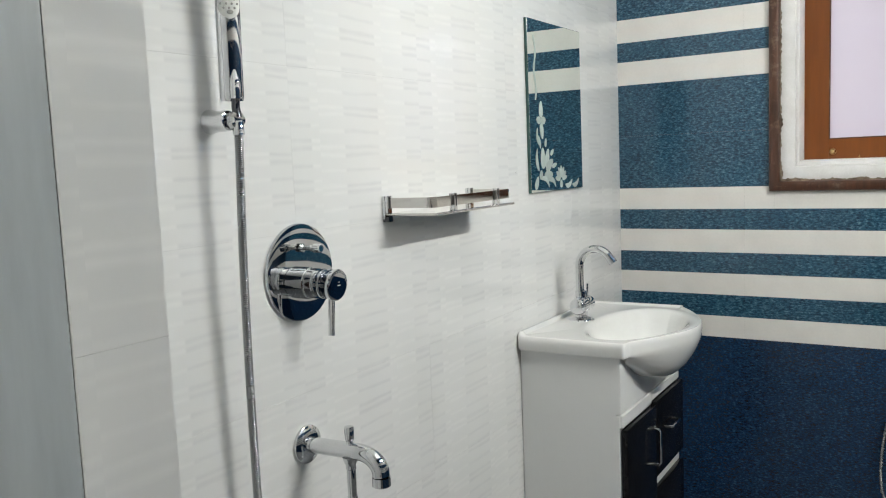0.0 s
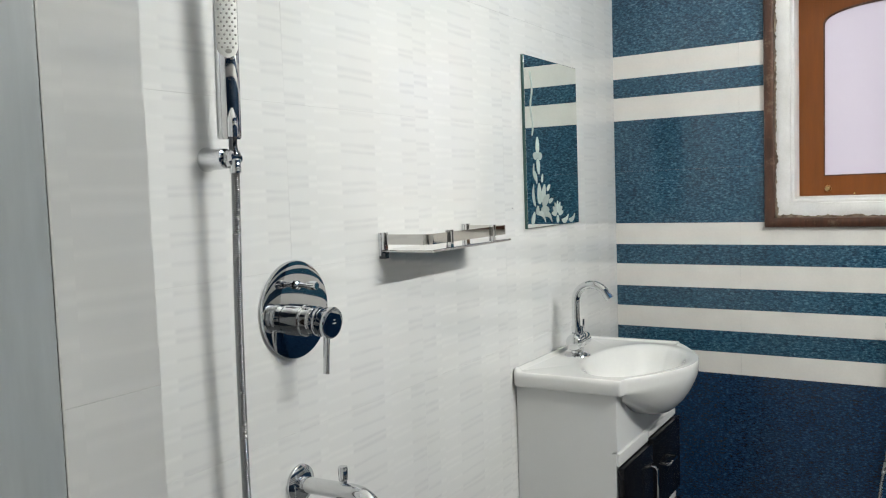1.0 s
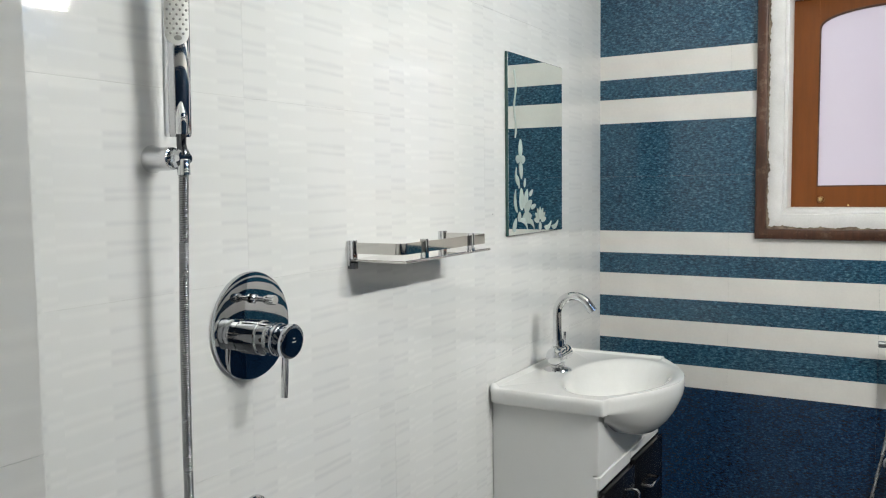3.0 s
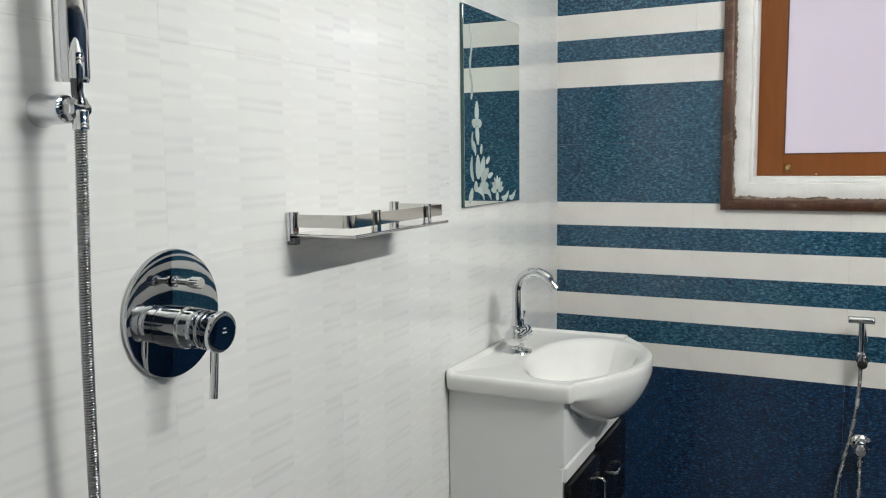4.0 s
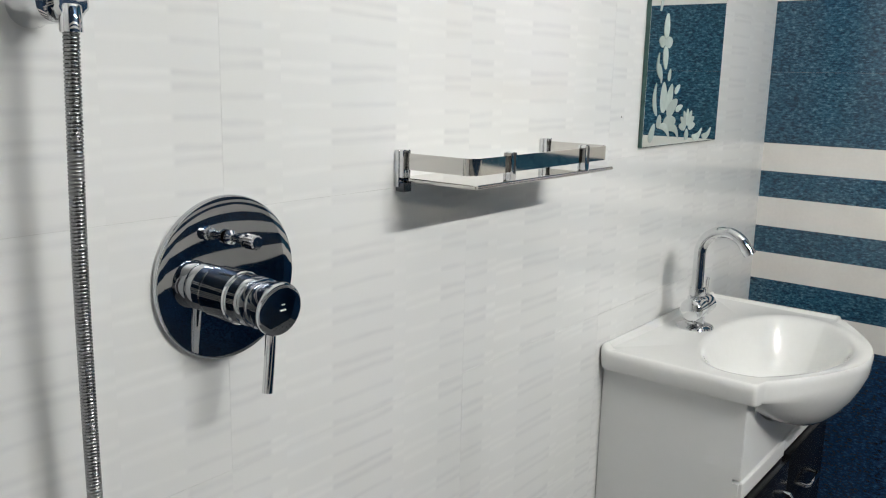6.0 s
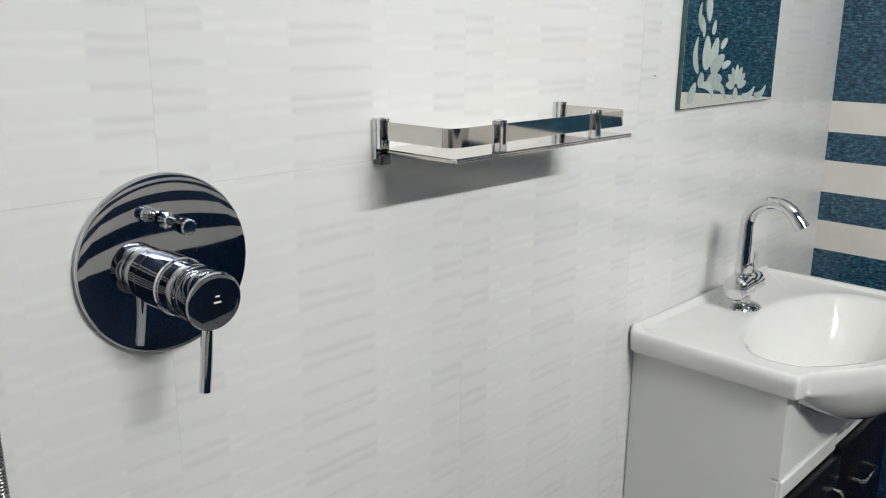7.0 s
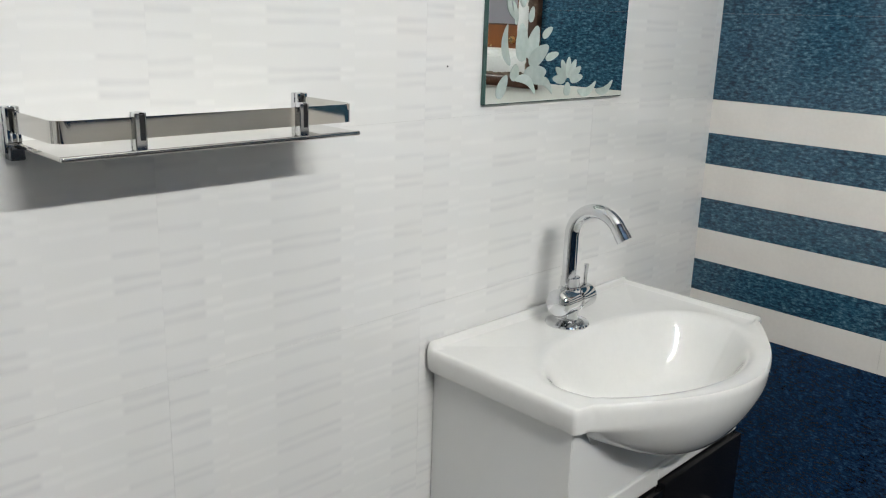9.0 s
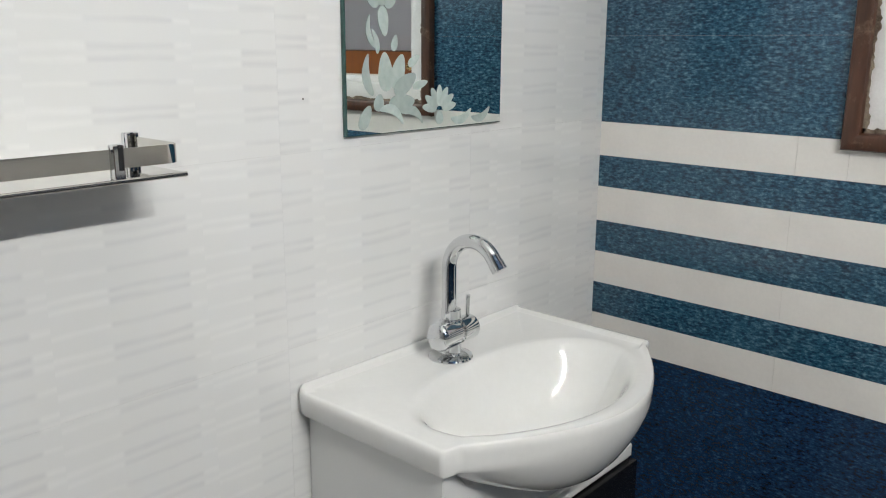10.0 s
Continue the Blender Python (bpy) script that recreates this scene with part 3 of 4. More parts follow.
# ---------------------------------------------------------------- wall shelf
def wall_shelf():
    """Polished steel shelf plate with a guard rail carried on four clips."""
    y0, y1, xf, z = 1.530, 1.878, 0.128, 1.219
    w = thing("wall_shelf", (0, 1.73, z), "polished stainless steel wall shelf with low guard rail, empty", "shelf")
    part("plate", box(0.0, xf, y0 - 0.002, y1 + 0.003, z - 0.003, z + 0.002, bevel=0.0012), STEEL, w)
    part("folded_lip", tube([Vector((xf - 0.001, y0 - 0.002, z)), Vector((xf - 0.001, y1 + 0.003, z))], 0.0029, 16), STEEL, w, "rolled front edge")
    lo, hi, t = 1.2325, 1.2540, 0.0022
    bend = lambda yc, a0, a1: [(xf - 0.022 + 0.016 * math.cos(radians(a0 + (a1 - a0) * i / 8)), yc + 0.016 * math.sin(radians(a0 + (a1 - a0) * i / 8))) for i in range(9)]
    path = [(0.012, y0 - 0.004)] + bend(y0 + 0.0125, -90, 0) + bend(y1 - 0.0155, 0, 90) + [(0.012, y1 + 0.001)]
    bm = bmesh.new()
    rows = []
    for i, (x, y) in enumerate(path):
        a, b = Vector(path[max(i - 1, 0)]), Vector(path[min(i + 1, len(path) - 1)])
        n = (b - a).normalized()
        n = Vector((n.y, -n.x)) * t / 2
        rows.append([(x + n.x, y + n.y, lo), (x + n.x, y + n.y, hi), (x - n.x, y - n.y, hi), (x - n.x, y - n.y, lo)])
    part("guard_rail", add_rings(bm, rows), STEEL, w, "flat steel rail band", smooth=30)

    def clip(x, y, wall):
        c = bmesh.new()
        if wall:
            add_box(c, x - 0.010, x - 0.002, y - 0.0085, y + 0.0085, z - 0.010, 1.2580, bevel=0.0015, seg=2)
            add_box(c, x - 0.002, x + 0.005, y - 0.0075, y - 0.0028, z + 0.002, 1.2580, bevel=0.001)
            add_box(c, x - 0.002, x + 0.005, y + 0.0028, y + 0.0075, z + 0.002, 1.2580, bevel=0.001)
            add_box(c, x - 0.002, x + 0.005, y - 0.0030, y + 0.0030, z + 0.002, 1.2315, bevel=0.001)
        else:
            add_box(c, x - 0.007, x - 0.0025, y - 0.006, y + 0.006, z + 0.002, 1.2585, bevel=0.001)
            add_box(c, x - 0.0025, x + 0.0065, y - 0.006, y - 0.0005, z + 0.002, 1.2585, bevel=0.0008)
            add_box(c, x - 0.0025, x + 0.0065, y + 0.0045, y + 0.006, z + 0.002, 1.2585, bevel=0.0005)
            add_box(c, x - 0.0025, x + 0.0063, y - 0.0055, y + 0.0055, z + 0.002, 1.2315, bevel=0.0008)
        ob = part("clip", c, CHROME, w, smooth=20)
        # black block added in the slot, standing for its dark depth
        slot = box(x + 0.0028, x + 0.0061, y - 0.0004, y + 0.0044, 1.2316, 1.2565) if not wall else box(x + 0.0015, x + 0.0043, y - 0.0027, y + 0.0027, 1.236, 1.2560)
        part("slot_lining", slot, BLACK_RUBBER, ob)
    clip(xf - 0.006, 1.607, False)
    clip(xf - 0.006, 1.801, False)
    clip(0.010, y0 - 0.004, True)
    clip(0.010, y1 + 0.001, True)
    # brackets: shade under the plate put into the colour by dark chrome
    for y in (y0 - 0.003, y1 + 0.001):
        bm = box(0.0, 0.016, y - 0.0075, y + 0.0075, z - 0.016, z - 0.0032, bevel=0.001)
        part("bracket", bm, BLACK_CHROME, w, "metal bracket under the plate, its shade put into a dark colour")
    return w


west.append(wall_shelf())


# ---------------------------------------------------------------- mirror with etched flowers
def wall_mirror():
    y0, y1, z0, z1 = 2.233, 2.619, 1.224, 1.713
    w = thing("wall_mirror", (0, (y0 + y1) / 2, z0), "frameless wall mirror with etched frosted flower sprays", "mirror")
    part("backing", box(0.0005, 0.0090, y0, y1, z0, z1, bevel=0.0008), GLASS_EDGE, w, "dark green glass edge")
    part("silvered_face", box(0.0091, 0.0097, y0 + 0.0015, y1 - 0.0015, z0 + 0.0015, z1 - 0.0015), MIRROR, w)

    layer = []

    def petal(cy, cz, length, width, angle, bend=0.0):
        """A leaf shape: angle counts from straight up, towards +y."""
        a = radians(angle)
        d, s = Vector((math.sin(a), math.cos(a))), Vector((math.cos(a), -math.sin(a)))
        width *= 0.84
        pts = []
        for i in range(20):
            t = 2 * math.pi * i / 20
            along, across = -math.cos(t) * length / 2, math.sin(t) * width / 2 * (1 - 0.25 * math.cos(t + math.pi))
            q = d * along + s * (across + bend * (1 - (2 * along / length) ** 2))
            pts.append((cy + q.x, cz + q.y))
        h = 0.0099 + 0.00003 * len(layer)
        layer.append(h)
        part("etched_petal", prism(pts, 0.0098, h, lambda u, v, k: Vector((k, y0 + u, z0 + v))), ETCH, w, "frosted etched petal")
    # lower lotus on the corner
    petal(0.085, 0.098, 0.062, 0.038, -4)
    petal(0.114, 0.098, 0.058, 0.036, 20)
    petal(0.130, 0.078, 0.058, 0.034, 60)
    petal(0.052, 0.094, 0.066, 0.020, -8, -0.010)
    petal(0.150, 0.115, 0.030, 0.017, 58)
    petal(0.106, 0.143, 0.026, 0.017, 14)
    petal(0.062, 0.145, 0.040, 0.012, -18, 0.004)
    petal(0.166, 0.076, 0.036, 0.016, 76)
    # leaves beneath
    petal(0.122, 0.047, 0.060, 0.035, 84)
    petal(0.070, 0.050, 0.028, 0.026, 10)
    petal(0.040, 0.028, 0.042, 0.026, 30)
    petal(0.098, 0.026, 0.060, 0.018, 116, -0.012)
    petal(0.146, 0.022, 0.056, 0.018, 112, -0.012)
    # small fan flower
    for a in (-84, -56, -28, 0, 28, 56, 82):
        petal(0.214 + 0.025 * math.sin(radians(a)), 0.034 + 0.022 * math.cos(radians(a)), 0.036, 0.0185, a)
    petal(0.214, 0.019, 0.024, 0.022, 0)
    petal(0.272, 0.022, 0.056, 0.018, 74, 0.010)
    petal(0.326, 0.022, 0.054, 0.017, 72, 0.010)
    # middle blossom on the stem
    petal(0.078, 0.238, 0.048, 0.028, 2)
    petal(0.060, 0.207, 0.026, 0.026, -80)
    petal(0.095, 0.207, 0.026, 0.026, 80)
    petal(0.081, 0.176, 0.046, 0.026, 172)
    petal(0.078, 0.207, 0.016, 0.018, 0)
    petal(0.058, 0.160, 0.052, 0.012, -14, -0.010)
    # wavy stem at the upper edge
    stem = [Vector((0.0101, y0 + 0.044 + 0.006 * math.sin(k * 0.55), z0 + 0.264 + k * 0.0095)) for k in range(20)]
    bm = bmesh.new()
    rows = []
    for k, p in enumerate(stem):
        r = 0.0035 + 0.0022 * math.sin(k * 0.8) ** 2
        rows.append([p + Vector((0.0002, -r, 0)), p + Vector((0.0002, r, 0)), p + Vector((-0.0003, r, 0)), p + Vector((-0.0003, -r, 0))])
    part("etched_stem", add_rings(bm, rows), ETCH, w)
    return w


west.append(wall_mirror())


# ---------------------------------------------------------------- wash basin, tap and cabinet
BASIN_Y, RIM = 2.412, 0.842


def wash_basin():
    """Ceramic vanity basin: straight slab at the wall, bow front, oval bowl, bulging underside."""
    y0, y1, side = 2.122, 2.697, 0.309
    cx, cy = 0.245, BASIN_Y
    raw = []

    def corner(x, y, r, a0, a1, n=8):
        for i in range(n + 1):
            a = radians(a0 + (a1 - a0) * i / n)
            raw.append(Vector((x + r * math.cos(a), y + r * math.sin(a))))
    corner(0.0130, y0 + 0.0115, 0.0115, 180, 270)
    corner(side - 0.007, y0 + 0.007, 0.007, 270, 350)
    for i in range(1, 80):
        dy = -0.266 + 0.532 * i / 80
        raw.append(Vector((side + 0.1205 * max(0.0, math.cos(math.pi / 2 * dy / 0.266)) ** 0.95, cy + dy)))
    corner(side - 0.007, y1 - 0.007, 0.007, 10, 90)
    corner(0.0045, y1 - 0.003, 0.003, 90, 180)
    # even spacing
    dense, n = [], 340
    for a, b in zip(raw, raw[1:] + raw[:1]):
        k = max(1, int((b - a).length / 0.002))
        dense += [a.lerp(b, i / k) for i in range(k)]
    outline = [dense[int(i * len(dense) / n)] for i in range(n)]
    centre = Vector((cx, cy))
    tip = Vector((0.0016, y1 - 0.0012))
    outline[min(range(n), key=lambda i: (outline[i] - tip).length)] = tip

    def oval(p, f):
        way = p - centre
        far = way.length
        way = way / far
        rx = 0.147 if way.x > 0 else 0.114
        ry = 0.214 if way.y > 0 else 0.238
        r = 1.0 / math.sqrt((way.x / rx) ** 2 + (way.y / ry) ** 2)
        k = far - 0.033
        r = (r ** -14 + k ** -14) ** (-1 / 14)
        return centre + way * r * f

    def bow(p):
        return max(0.0, min(1.0, (p.x - side - 0.0002) / 0.085)) ** 0.5
    rings = []
    for f, d in ((0.02, 0.138), (0.20, 0.1365), (0.36, 0.132), (0.50, 0.124), (0.60, 0.114), (0.68, 0.101), (0.75, 0.085), (0.81, 0.0675), (0.86, 0.051), (0.905, 0.036), (0.94, 0.0245), (0.97, 0.0155), (1.0, 0.0080), (1.03, 0.0032), (1.06, 0.0009), (1.085, 0.0)):
        rings.append([Vector((*(oval(p, f) + Vector((0.012 * (1 - f), 0))), RIM - 0.005 - d)) for p in outline])

    def deck(s, z):
        ring = []
        for p in outline:
            q = oval(p, 1.085).lerp(p, s)
            ring.append(Vector((q.x, q.y, RIM - 0.005 + z + 0.0015 * bow(p) ** 2)))
        return ring

    def lip(p):
        """The raised edge runs along the wall and the far end and fades out at the near end."""
        return max(0.0, min(0.55, (p.y - cy - 0.10) / 0.2), min(1.0, (0.012 - p.x) / 0.008))
    inset = lambda d: [p + (centre - p).normalized() * d * (1 - 0.45 * bow(p)) for p in outline]
    rings.append(deck(0.08, 0.0))
    for d, z in ((0.0280, 0.0), (0.0245, 0.0012), (0.0205, 0.0062), (0.016, 0.0098), (0.009, 0.0106)):
        rings.append([Vector((q.x, q.y, RIM - 0.005 + z * lip(p) * (1 - bow(p)) + 0.0025 * bow(p) ** 2)) for p, q in zip(outline, inset(d))])
    for d, z in ((0.005, 0.0040), (0.0018, 0.0012), (0.0, -0.006)):
        rings.append([Vector((q.x, q.y, RIM + z - 0.0092 * (1 - lip(p)) * (1 - bow(p) ** 2) - 0.0062 * bow(p) ** 2)) for p, q in zip(outline, inset(d))])
    # outer skirt: short at the sides, a deep bulge at the bow
    skirt = ((0.0, 0.020, 0.020, 0.016), (0.004, 0.040, 0.040, 0.028), (0.012, 0.045, 0.045, 0.040), (0.05, 0.0455, 0.046, 0.061), (0.11, 0.046, 0.047, 0.085), (0.19, 0.050, 0.055, 0.109),
             (0.28, 0.085, 0.064, 0.129), (0.38, 0.140, 0.074, 0.143), (0.50, 0.150, 0.082, 0.152), (0.66, 0.154, 0.112, 0.156), (0.85, 0.156, 0.150, 0.157), (0.98, 0.157, 0.157, 0.157))
    for f, z_side, z_front, z_bow in skirt:
        ring = []
        for p in outline:
            b = bow(p)
            k = min(1.0, b / 0.25)
            g = max(0.0, 1 - ((p.y - cy) / 0.266) ** 2) ** 1.0 if b > 0 else 0.0
            zs = z_side * (1 - k) + z_front * k
            fy = f * (1 - k) + f * f * k
            ring.append(Vector((p.x + (cx - p.x) * f, p.y + (cy - p.y) * fy, RIM - (zs * (1 - g) + z_bow * g))))
        rings.append(ring)
    w = thing("wash_basin", (0.2, cy, RIM - 0.04), "glossy white ceramic basin with bow front on the cabinet", "basin")
    part("bowl", add_rings(bmesh.new(), rings), CERAMIC, w, smooth=60)
    m = Matrix.Translation((0.257, cy, RIM - 0.1435))
    part("waste", lathe([(0.026, 0.0), (0.026, 0.002), (0.020, 0.003), (0.016, 0.001), (0.0005, 0.0005)], m, 32), CHROME, w, "chrome waste outlet")
    return w


def basin_tap():
    x, y, z = 0.0845, 2.395, RIM - 0.005
    w = thing("basin_tap", (x, y, z), "chrome swan-neck basin tap with side knob and small lever", "tap")
    base = Matrix.Translation((x, y, z))
    part("flange", lathe([(0.039, 0.0), (0.0395, 0.002), (0.038, 0.005), (0.028, 0.009), (0.020, 0.011)], base, 40), CHROME, w)
    part("stem", lathe([(0.0205, 0.009), (0.0190, 0.014), (0.0190, 0.030), (0.0200, 0.034), (0.0200, 0.066), (0.0150, 0.069), (0.0172, 0.072), (0.0172, 0.087), (0.0140, 0.089)], base, 36), CHROME, w)
    cross = at_y(x + 0.003, y - 0.042, z + 0.045)
    part("valve_body", lathe([(0.0005, -0.004), (0.012, -0.003), (0.0205, 0.000), (0.0245, 0.005), (0.0250, 0.010), (0.0240, 0.044), (0.0200, 0.048), (0.0200, 0.054)], cross, 36), CHROME, w)
    part("side_knob", lathe([(0.0200, 0.0545), (0.0225, 0.0565), (0.0225, 0.090), (0.0210, 0.093), (0.0005, 0.0935)], cross, 36), CHROME, w)
    part("lever", tube([Vector((x + 0.003, y + 0.041, z + 0.060)), Vector((x + 0.003, y + 0.041, z + 0.082)), Vector((x + 0.004, y + 0.041, z + 0.104))], lambda s: 0.0034 + s * 0.02, 14), CHROME, w)
    r = 0.0485
    y -= 0.005
    pts = [Vector((x, y, z + 0.080)), Vector((x, y, z + 0.12))]
    top = z + 0.165
    for i in range(0, 22):
        a = math.pi - i * math.pi * 0.82 / 21
        pts.append(Vector((x + r + r * math.cos(a), y + 0.006 * i / 21, top + r * math.sin(a))))
    last = (pts[-1] - pts[-2]).normalized()
    neck = pts + [pts[-1] + last * 0.012]
    part("neck", tube(neck, 0.0125, 24), CHROME, w)
    part("aerator", tube([neck[-1] - last * 0.004, neck[-1] + last * 0.010], 0.0134, 24), CHROME, w)
    return w


def vanity_cabinet():
    x1, y0, y1, top = 0.288, 2.146, 2.680, 0.797
    w = thing("vanity_cabinet", (0.15, 2.43, 0), "white vanity cabinet with glossy black doors under the basin", "cabinet")
    t = 0.018
    # near side board, notched at the front under the fascia
    notched = [(0.002, 0.0), (x1 - 0.002, 0.0), (x1 - 0.002, 0.634), (x1 - 0.013, 0.634), (x1 - 0.013, 0.642), (x1, 0.642), (x1, top), (0.002, top)]
    part("side_panel", prism(notched, y0, y0 + t, lambda u, v, d: Vector((u, d, v))), WHITE_BOARD, w, "white side board with a small notch", smooth=20)
    part("side_panel", box(0.002, x1, y1 - t, y1, 0.0, top, bevel=0.0015), WHITE_BOARD, w)
    part("back_panel", box(0.002, 0.010, y0 + t, y1 - t, 0.08, top), WHITE_BOARD, w)
    part("bottom_panel", box(0.010, x1 - 0.002, y0 + t, y1 - t, 0.08, 0.098), WHITE_BOARD, w)
    part("plinth", box(x1 - 0.05, x1 - 0.034, y0 + t, y1 - t, 0.0, 0.08), WHITE_BOARD, w)
    # fascia under the basin: wide at its lower edge
    scallop = [(y, RIM - 0.049 - 0.104 * max(0.0, 1 - ((y - BASIN_Y) / 0.250) ** 2)) for y in (y1 - 0.002 - (y1 - y0 - 0.004) * i / 48 for i in range(49))]
    board = prism([(y0 + 0.002, 0.640), (y1 - 0.002, 0.640)] + scallop, x1 - 0.016, x1 + 0.001, lambda u, v, d: Vector((d, u, v)))
    part("fascia", board, WHITE_BOARD, w, "white fascia cut out round the bowl")
    split = 2.400
    part("fascia_rail", box(x1 - 0.016, x1 + 0.006, y0 + 0.003, split - 0.001, 0.603, 0.637, bevel=0.002), WHITE_BOARD, w, "white rail above the doors")
    part("fascia_rail", box(x1 - 0.016, x1 + 0.006, split + 0.001, y1 - 0.001, 0.611, 0.637, bevel=0.002), WHITE_BOARD, w, "white rail above the drawers")

    def front(name, a, b, lo, hi, handle):
        d = part(name, box(x1 + 0.001, x1 + 0.019, a, b, lo, hi, bevel=0.0022, seg=2), BLACK_GLOSS, w, "glossy black front")
        p, q = handle
        along = (Vector(q) - Vector(p)).normalized()
        o = Vector((0.022, 0, 0))
        pts = [Vector(p), Vector(p) + o * 0.75, Vector(p) + o + along * 0.007, Vector(q) + o - along * 0.007, Vector(q) + o * 0.75, Vector(q)]
        part("handle", tube(pts, 0.0042, 12), CHROME, d, "chrome bow handle")
    xs = x1 + 0.018
    front("door", y0 + 0.001, split - 0.002, 0.100, 0.600, ((xs, split - 0.034, 0.436), (xs, split - 0.034, 0.540)))
    part("middle_rail", box(x1 - 0.016, x1 + 0.004, split, y1, 0.344, 0.386, bevel=0.0015), WHITE_BOARD, w)
    front("drawer", split + 0.002, y1 - 0.001, 0.384, 0.608, ((xs, split + 0.085, 0.512), (xs, split + 0.170, 0.512)))
    front("drawer", split + 0.002, y1 - 0.001, 0.100, 0.346, ((xs, split + 0.085, 0.23), (xs, split + 0.170, 0.23)))
    return w


west.append(wash_basin())
west.append(basin_tap())
west.append(vanity_cabinet())


# ---------------------------------------------------------------- health faucet on the north wall
def health_faucet():
    w = thing("health_faucet", (0.905, 3.0, 0.75), "chrome health faucet spray hanging in its wall holder", "health faucet")
    x, y = 0.904, 2.938
    part("spray_head", lathe([(0.0080, -0.034), (0.0096, -0.032), (0.0096, 0.030), (0.0084, 0.033)], at_x(x, y, 0.886), 24), CHROME, w)
    part("wand", tube(smooth_path([(x, y, 0.880), (x + 0.001, y + 0.004, 0.84), (x + 0.002, y + 0.008, 0.79), (x + 0.002, y + 0.010, 0.745)], 6), lambda s: 0.0078 - s * 0.01, 18), CHROME, w)
    part("trigger", tube([Vector((x + 0.006, y + 0.014, 0.872)), Vector((x + 0.014, y + 0.020, 0.83)), Vector((x + 0.012, y + 0.018, 0.795))], 0.0030, 10), CHROME, w)
    part("collar", lathe([(0.0105, -0.006), (0.0118, -0.004), (0.0118, 0.004), (0.0105, 0.006)], Matrix.Translation((x + 0.002, y + 0.007, 0.789)), 20), CHROME, w)
    part("holder", lathe([(0.016, 0.0), (0.016, 0.006), (0.009, 0.010), (0.009, 0.040), (0.013, 0.044), (0.013, 0.060), (0.010, 0.062)], Matrix.Translation((x + 0.006, 3.0, 0.760)) @ pose(0, 0, 0, 90, 0, 0), 28), BLACK_RUBBER, w, "black plastic hook")
    return w


def angle_valve():
    x = 0.915
    w = thing("angle_valve", (x, 3.0, 0.515), "chrome angle valve feeding the spray hose", "valve")
    m = Matrix.Translation((x, 3.0, 0.515)) @ pose(0, 0, 0, 90, 0, 0)
    part("flange", lathe([(0.028, 0.0), (0.028, 0.003), (0.022, 0.010), (0.013, 0.013)], m, 32), CHROME, w)
    part("valve_body", lathe([(0.012, 0.012), (0.012, 0.040), (0.017, 0.044), (0.019, 0.055), (0.018, 0.068), (0.013, 0.075), (0.0005, 0.077)], m, 32), CHROME, w)
    part("outlet", lathe([(0.0085, 0.0), (0.0085, 0.030), (0.0100, 0.032), (0.0100, 0.046), (0.007, 0.048)], Matrix.Translation((x, 2.968, 0.507)) @ pose(0, 0, 0, 180, 0, 0), 20), CHROME, w)
    return w


health_faucet()
angle_valve()
spray_hose = corrugated([(0.906, 2.948, 0.752), (0.904, 2.950, 0.68), (0.893, 2.955, 0.58), (0.872, 2.960, 0.47), (0.855, 2.962, 0.36), (0.855, 2.962, 0.25), (0.880, 2.962, 0.19), (0.906, 2.964, 0.24), (0.914, 2.966, 0.36), (0.915, 2.968, 0.463)], 0.0056)
tagged(mesh_object("spray_hose", spray_hose, HOSE, 80), "thin flexible metal hose of the health faucet", "hose")


# ---------------------------------------------------------------- tube lamp on the east wall
def tube_lamp():
    x, y0, y1, z = EAST, 1.38, 2.155, 2.0
    w = thing("tube_lamp", (x, (y0 + y1) / 2, z), "lit fluorescent tube on a slim white wall batten", "lamp")
    part("batten", box(x - 0.030, x, y0, y1, z - 0.018, z + 0.018, bevel=0.004, seg=2), WHITE_PLASTIC, w)
    for a in (y0, y1 - 0.016):
        part("end_cap", box(x - 0.066, x - 0.030, a, a + 0.016, z - 0.015, z + 0.015, bevel=0.003), WHITE_PLASTIC, w)
    part("lit_tube", lathe([(0.012, 0.016), (0.013, 0.018), (0.013, y1 - y0 - 0.018), (0.012, y1 - y0 - 0.016)], at_y(x - 0.050, y0, z), 12), TUBE_GLOW, w, "glowing white glass tube")
    return w


tube_lamp()


# ---------------------------------------------------------------- door, open against the projecting wall
def bathroom_door():
    w = thing("door_1", (0.56, -0.32, 0), "grey laminated bathroom door standing open against the wall", "door")
    w["kind"] = "structure"
    leaf = part("leaf", box(0.546, 0.575, -0.320, 0.441, 0.012, 2.030, bevel=0.0015), DOOR, w)
    part("edge_band", box(0.5465, 0.5745, 0.4412, 0.4430, 0.014, 2.028), WHITE_PLASTIC, leaf, "thin pale edge band")
    for z in (0.25, 1.0, 1.8):
        part("hinge", lathe([(0.006, 0.0), (0.006, 0.09)], Matrix.Translation((0.583, -0.326, z)), 14), CHROME, w)
    for a in ((DOORWAY[0], DOORWAY[0] + 0.03, 0, DOORWAY[2] - 0.03), (DOORWAY[1] - 0.03, DOORWAY[1], 0, DOORWAY[2] - 0.03), (DOORWAY[0], DOORWAY[1], DOORWAY[2] - 0.03, DOORWAY[2])):
        part("door_frame", box(a[0], a[1], SOUTH - 0.125, SOUTH + 0.004, a[2], a[3], bevel=0.003), TRIM, w)


bathroom_door()


# ---------------------------------------------------------------- wall tiles, one by one
TILE_W, TILE_H, JOINT = 0.4325, 0.300, (0.00006, 0.00026)      # joints: upright, level
cache = {}


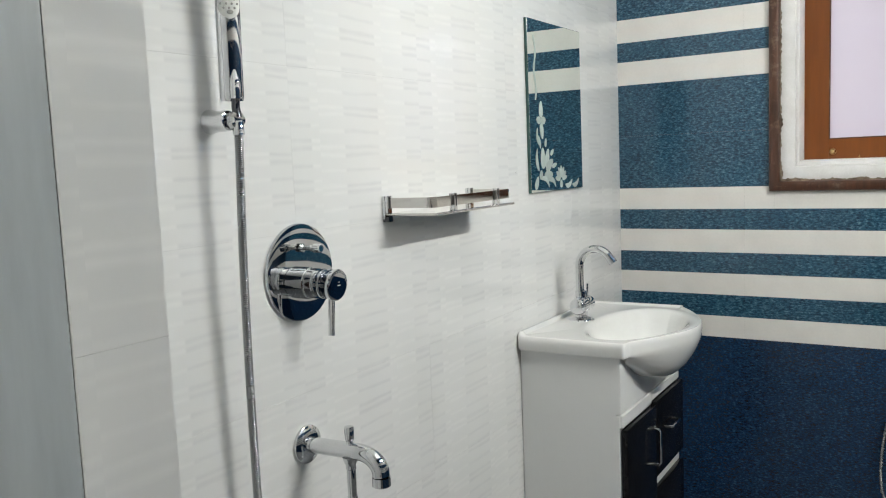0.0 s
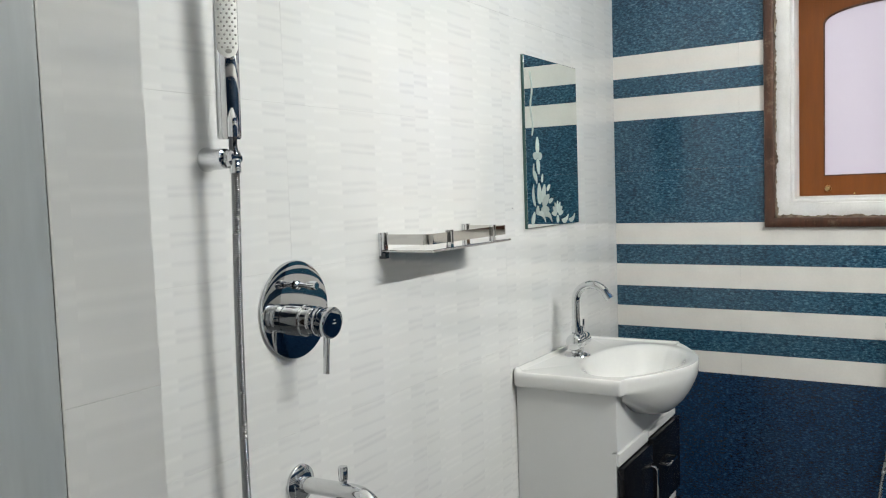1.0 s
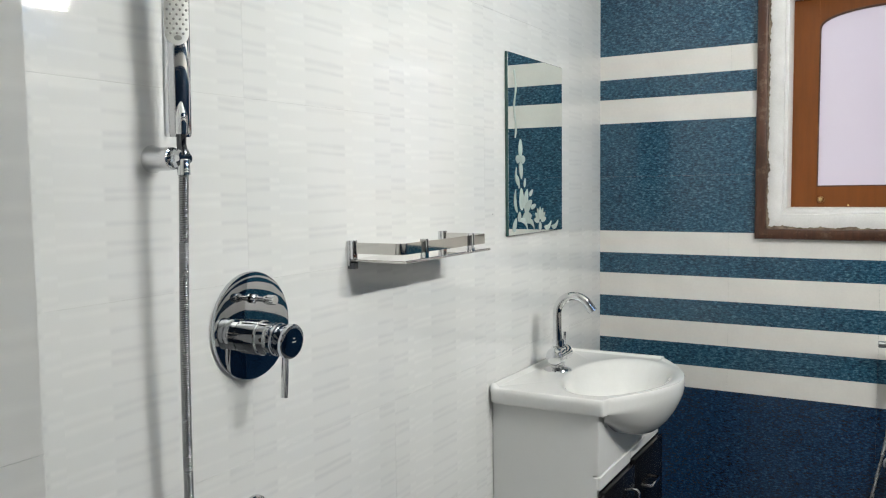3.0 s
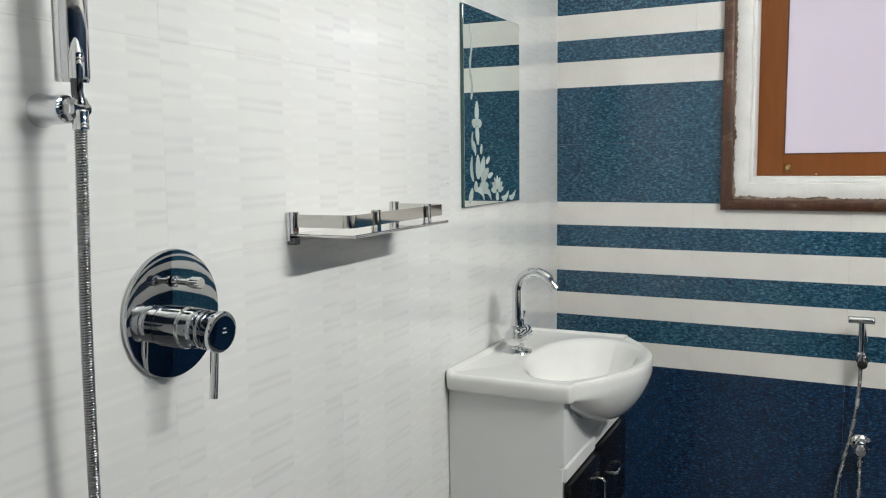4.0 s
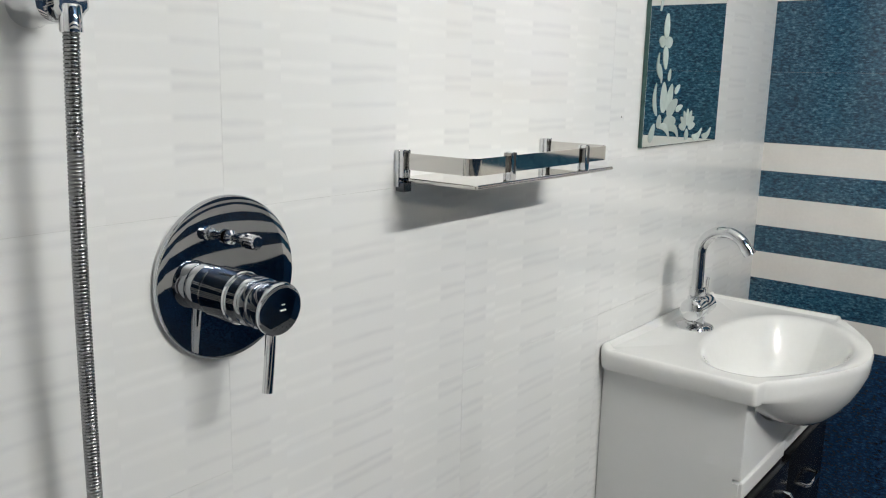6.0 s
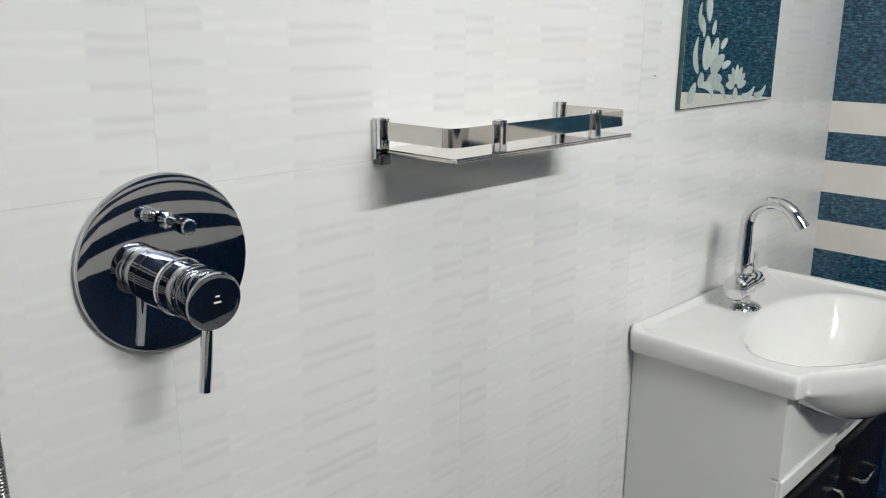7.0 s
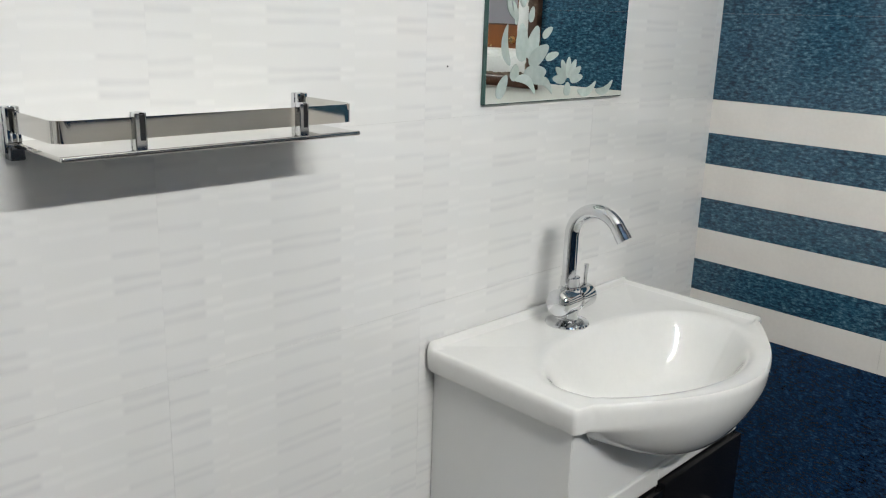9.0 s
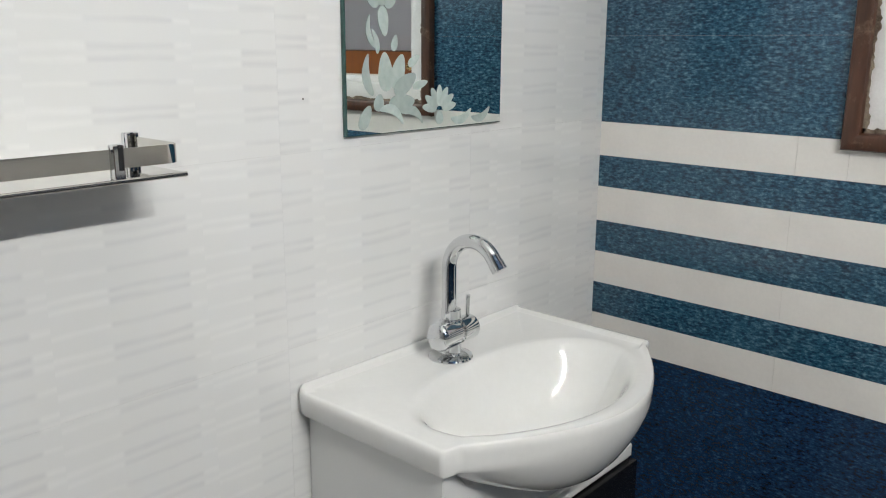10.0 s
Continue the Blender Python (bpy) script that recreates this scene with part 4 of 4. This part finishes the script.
def tile_mesh(w, h, mat):
    """A glazed tile lying in local xy with its face at local z = 0 and small worn arrises."""
    key = (round(w, 5), round(h, 5), mat.name)
    if key not in cache:
        e = 0.0001
        bm = bmesh.new()
        rings = []
        for d, z in ((0.0, -0.008), (0.0, -e), (e, 0.0)):
            rings.append([(-w / 2 + d, -h / 2 + d, z), (w / 2 - d, -h / 2 + d, z), (w / 2 - d, h / 2 - d, z), (-w / 2 + d, h / 2 - d, z)])
        add_rings(bm, rings, False, True)
        bmesh.ops.recalc_face_normals(bm, faces=bm.faces[:])
        me = bpy.data.meshes.new("tile")
        bm.to_mesh(me)
        bm.free()
        me.materials.append(mat)
        cache[key] = me
    return cache[key]


def lay(parent, m, u0, u1, v0, v1, mat, name="tile", gap=JOINT):
    """One tile on a wall; m turns local (along, up, out) into the world."""
    if u1 - u0 < 0.006 or v1 - v0 < 0.006:
        return
    ob = new(name, tile_mesh(u1 - u0 - gap[0], v1 - v0 - gap[1], mat))
    ob.parent = parent
    tilt = Matrix.Rotation(random.uniform(-0.0006, 0.0006), 4, "X") @ Matrix.Rotation(random.uniform(-0.0006, 0.0006), 4, "Y")
    ob.matrix_world = m @ Matrix.Translation(((u0 + u1) / 2, (v0 + v1) / 2, random.uniform(-0.0004, 0.0))) @ tilt


def cuts(lo, hi, first, size):
    """Joint places from lo to hi, where one joint lies at first."""
    k = math.ceil((lo - first) / size + 1e-6)
    out = [lo]
    while first + k * size < hi - 1e-6:
        out.append(first + k * size)
        k += 1
    return out + [hi]


def basis(along, up, out, origin):
    m = Matrix((along, up, out)).transposed().to_4x4()
    m.translation = origin
    return m


def tiled(parent, m, u_cuts, v_cuts, mat):
    for a, b in zip(u_cuts, u_cuts[1:]):
        for c, d in zip(v_cuts, v_cuts[1:]):
            lay(parent, m, a, b, c, d, mat)


# white tiles: shower wall, face and return of the projecting wall
tiled(wall_west, basis((0, 1, 0), (0, 0, 1), (1, 0, 0), (0, 0, 0)), cuts(PIER_Y, 3.004, 1.247, TILE_W), cuts(0, CEIL, 0.0075, TILE_H), WHITE_TILE)
tiled(wall_pier, basis((0, 1, 0), (0, 0, 1), (1, 0, 0), (PIER_X, 0, 0)), cuts(SOUTH, PIER_Y - 0.002, PIER_Y - 0.30, TILE_W), cuts(0, CEIL, 1.197 - 3 * 0.32, 0.32), WHITE_TILE)
tiled(wall_pier, basis((-1, 0, 0), (0, 0, 1), (0, 1, 0), (PIER_X, PIER_Y - 0.0002, 0)), cuts(0.0015, PIER_X - 0.002, TILE_W, TILE_W), cuts(0, CEIL, 1.197 - 3 * 0.32, 0.32), WHITE_TILE)

part("drill_hole", lathe([(0.0015, -0.002), (0.0015, 0.0003), (0.0004, 0.0004)], at_x(0, 2.157, 1.286), 10), BLACK_RUBBER, wall_west, "small dark hole in a tile")

# striped walls: heights at which blue and cream bands change, from the floor up
BANDS = [0.0, 0.080, 0.381, 0.682, 0.756, 0.830, 0.904, 0.976, 1.055, 1.125, 1.200, 1.385, 1.565, 1.646, 1.713, 1.7925, 2.09, 2.39, CEIL]
CREAM = {0.682, 0.830, 0.976, 1.125, 1.565, 1.713}


def striped(parent, m, u_cuts, blue, hole=None):
    for a, b in zip(u_cuts, u_cuts[1:]):
        for c, d in zip(BANDS, BANDS[1:]):
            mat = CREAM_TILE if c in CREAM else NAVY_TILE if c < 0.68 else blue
            name = "strip_tile" if d - c < 0.09 else "tile"
            if hole and a < hole[1] and b > hole[0] and c < hole[3] and d > hole[2]:
                for p, q, r, s in ((a, min(b, hole[0]), c, d), (max(a, hole[1]), b, c, d), (max(a, hole[0]), min(b, hole[1]), c, min(d, hole[2])), (max(a, hole[0]), min(b, hole[1]), max(c, hole[3]), d)):
                    if q > p and s > r:
                        lay(parent, m, p, q, r, s, mat, name, (0.0003, 0.0003))
            else:
                lay(parent, m, a, b, c, d, mat, name, (0.0003, 0.0003))


striped(wall_north, basis((1, 0, 0), (0, 0, 1), (0, -1, 0), (0, 3.0, 0)), cuts(-0.004, EAST, 0.0, 0.4335)[:1] + cuts(0.0, EAST, 0.0, 0.4335)[1:], BLUE_TILE, WIN)
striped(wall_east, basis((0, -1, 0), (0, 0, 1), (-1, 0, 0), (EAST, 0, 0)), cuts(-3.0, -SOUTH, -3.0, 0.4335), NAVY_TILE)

# the west wall and what stands on it run slightly out of square with the north wall
skewed = Matrix.Translation((0, 3, 0)) @ Matrix.Rotation(SKEW, 4, "Z") @ Matrix.Translation((0, -3, 0))
for ob in west:
    ob.matrix_world = skewed @ ob.matrix_world
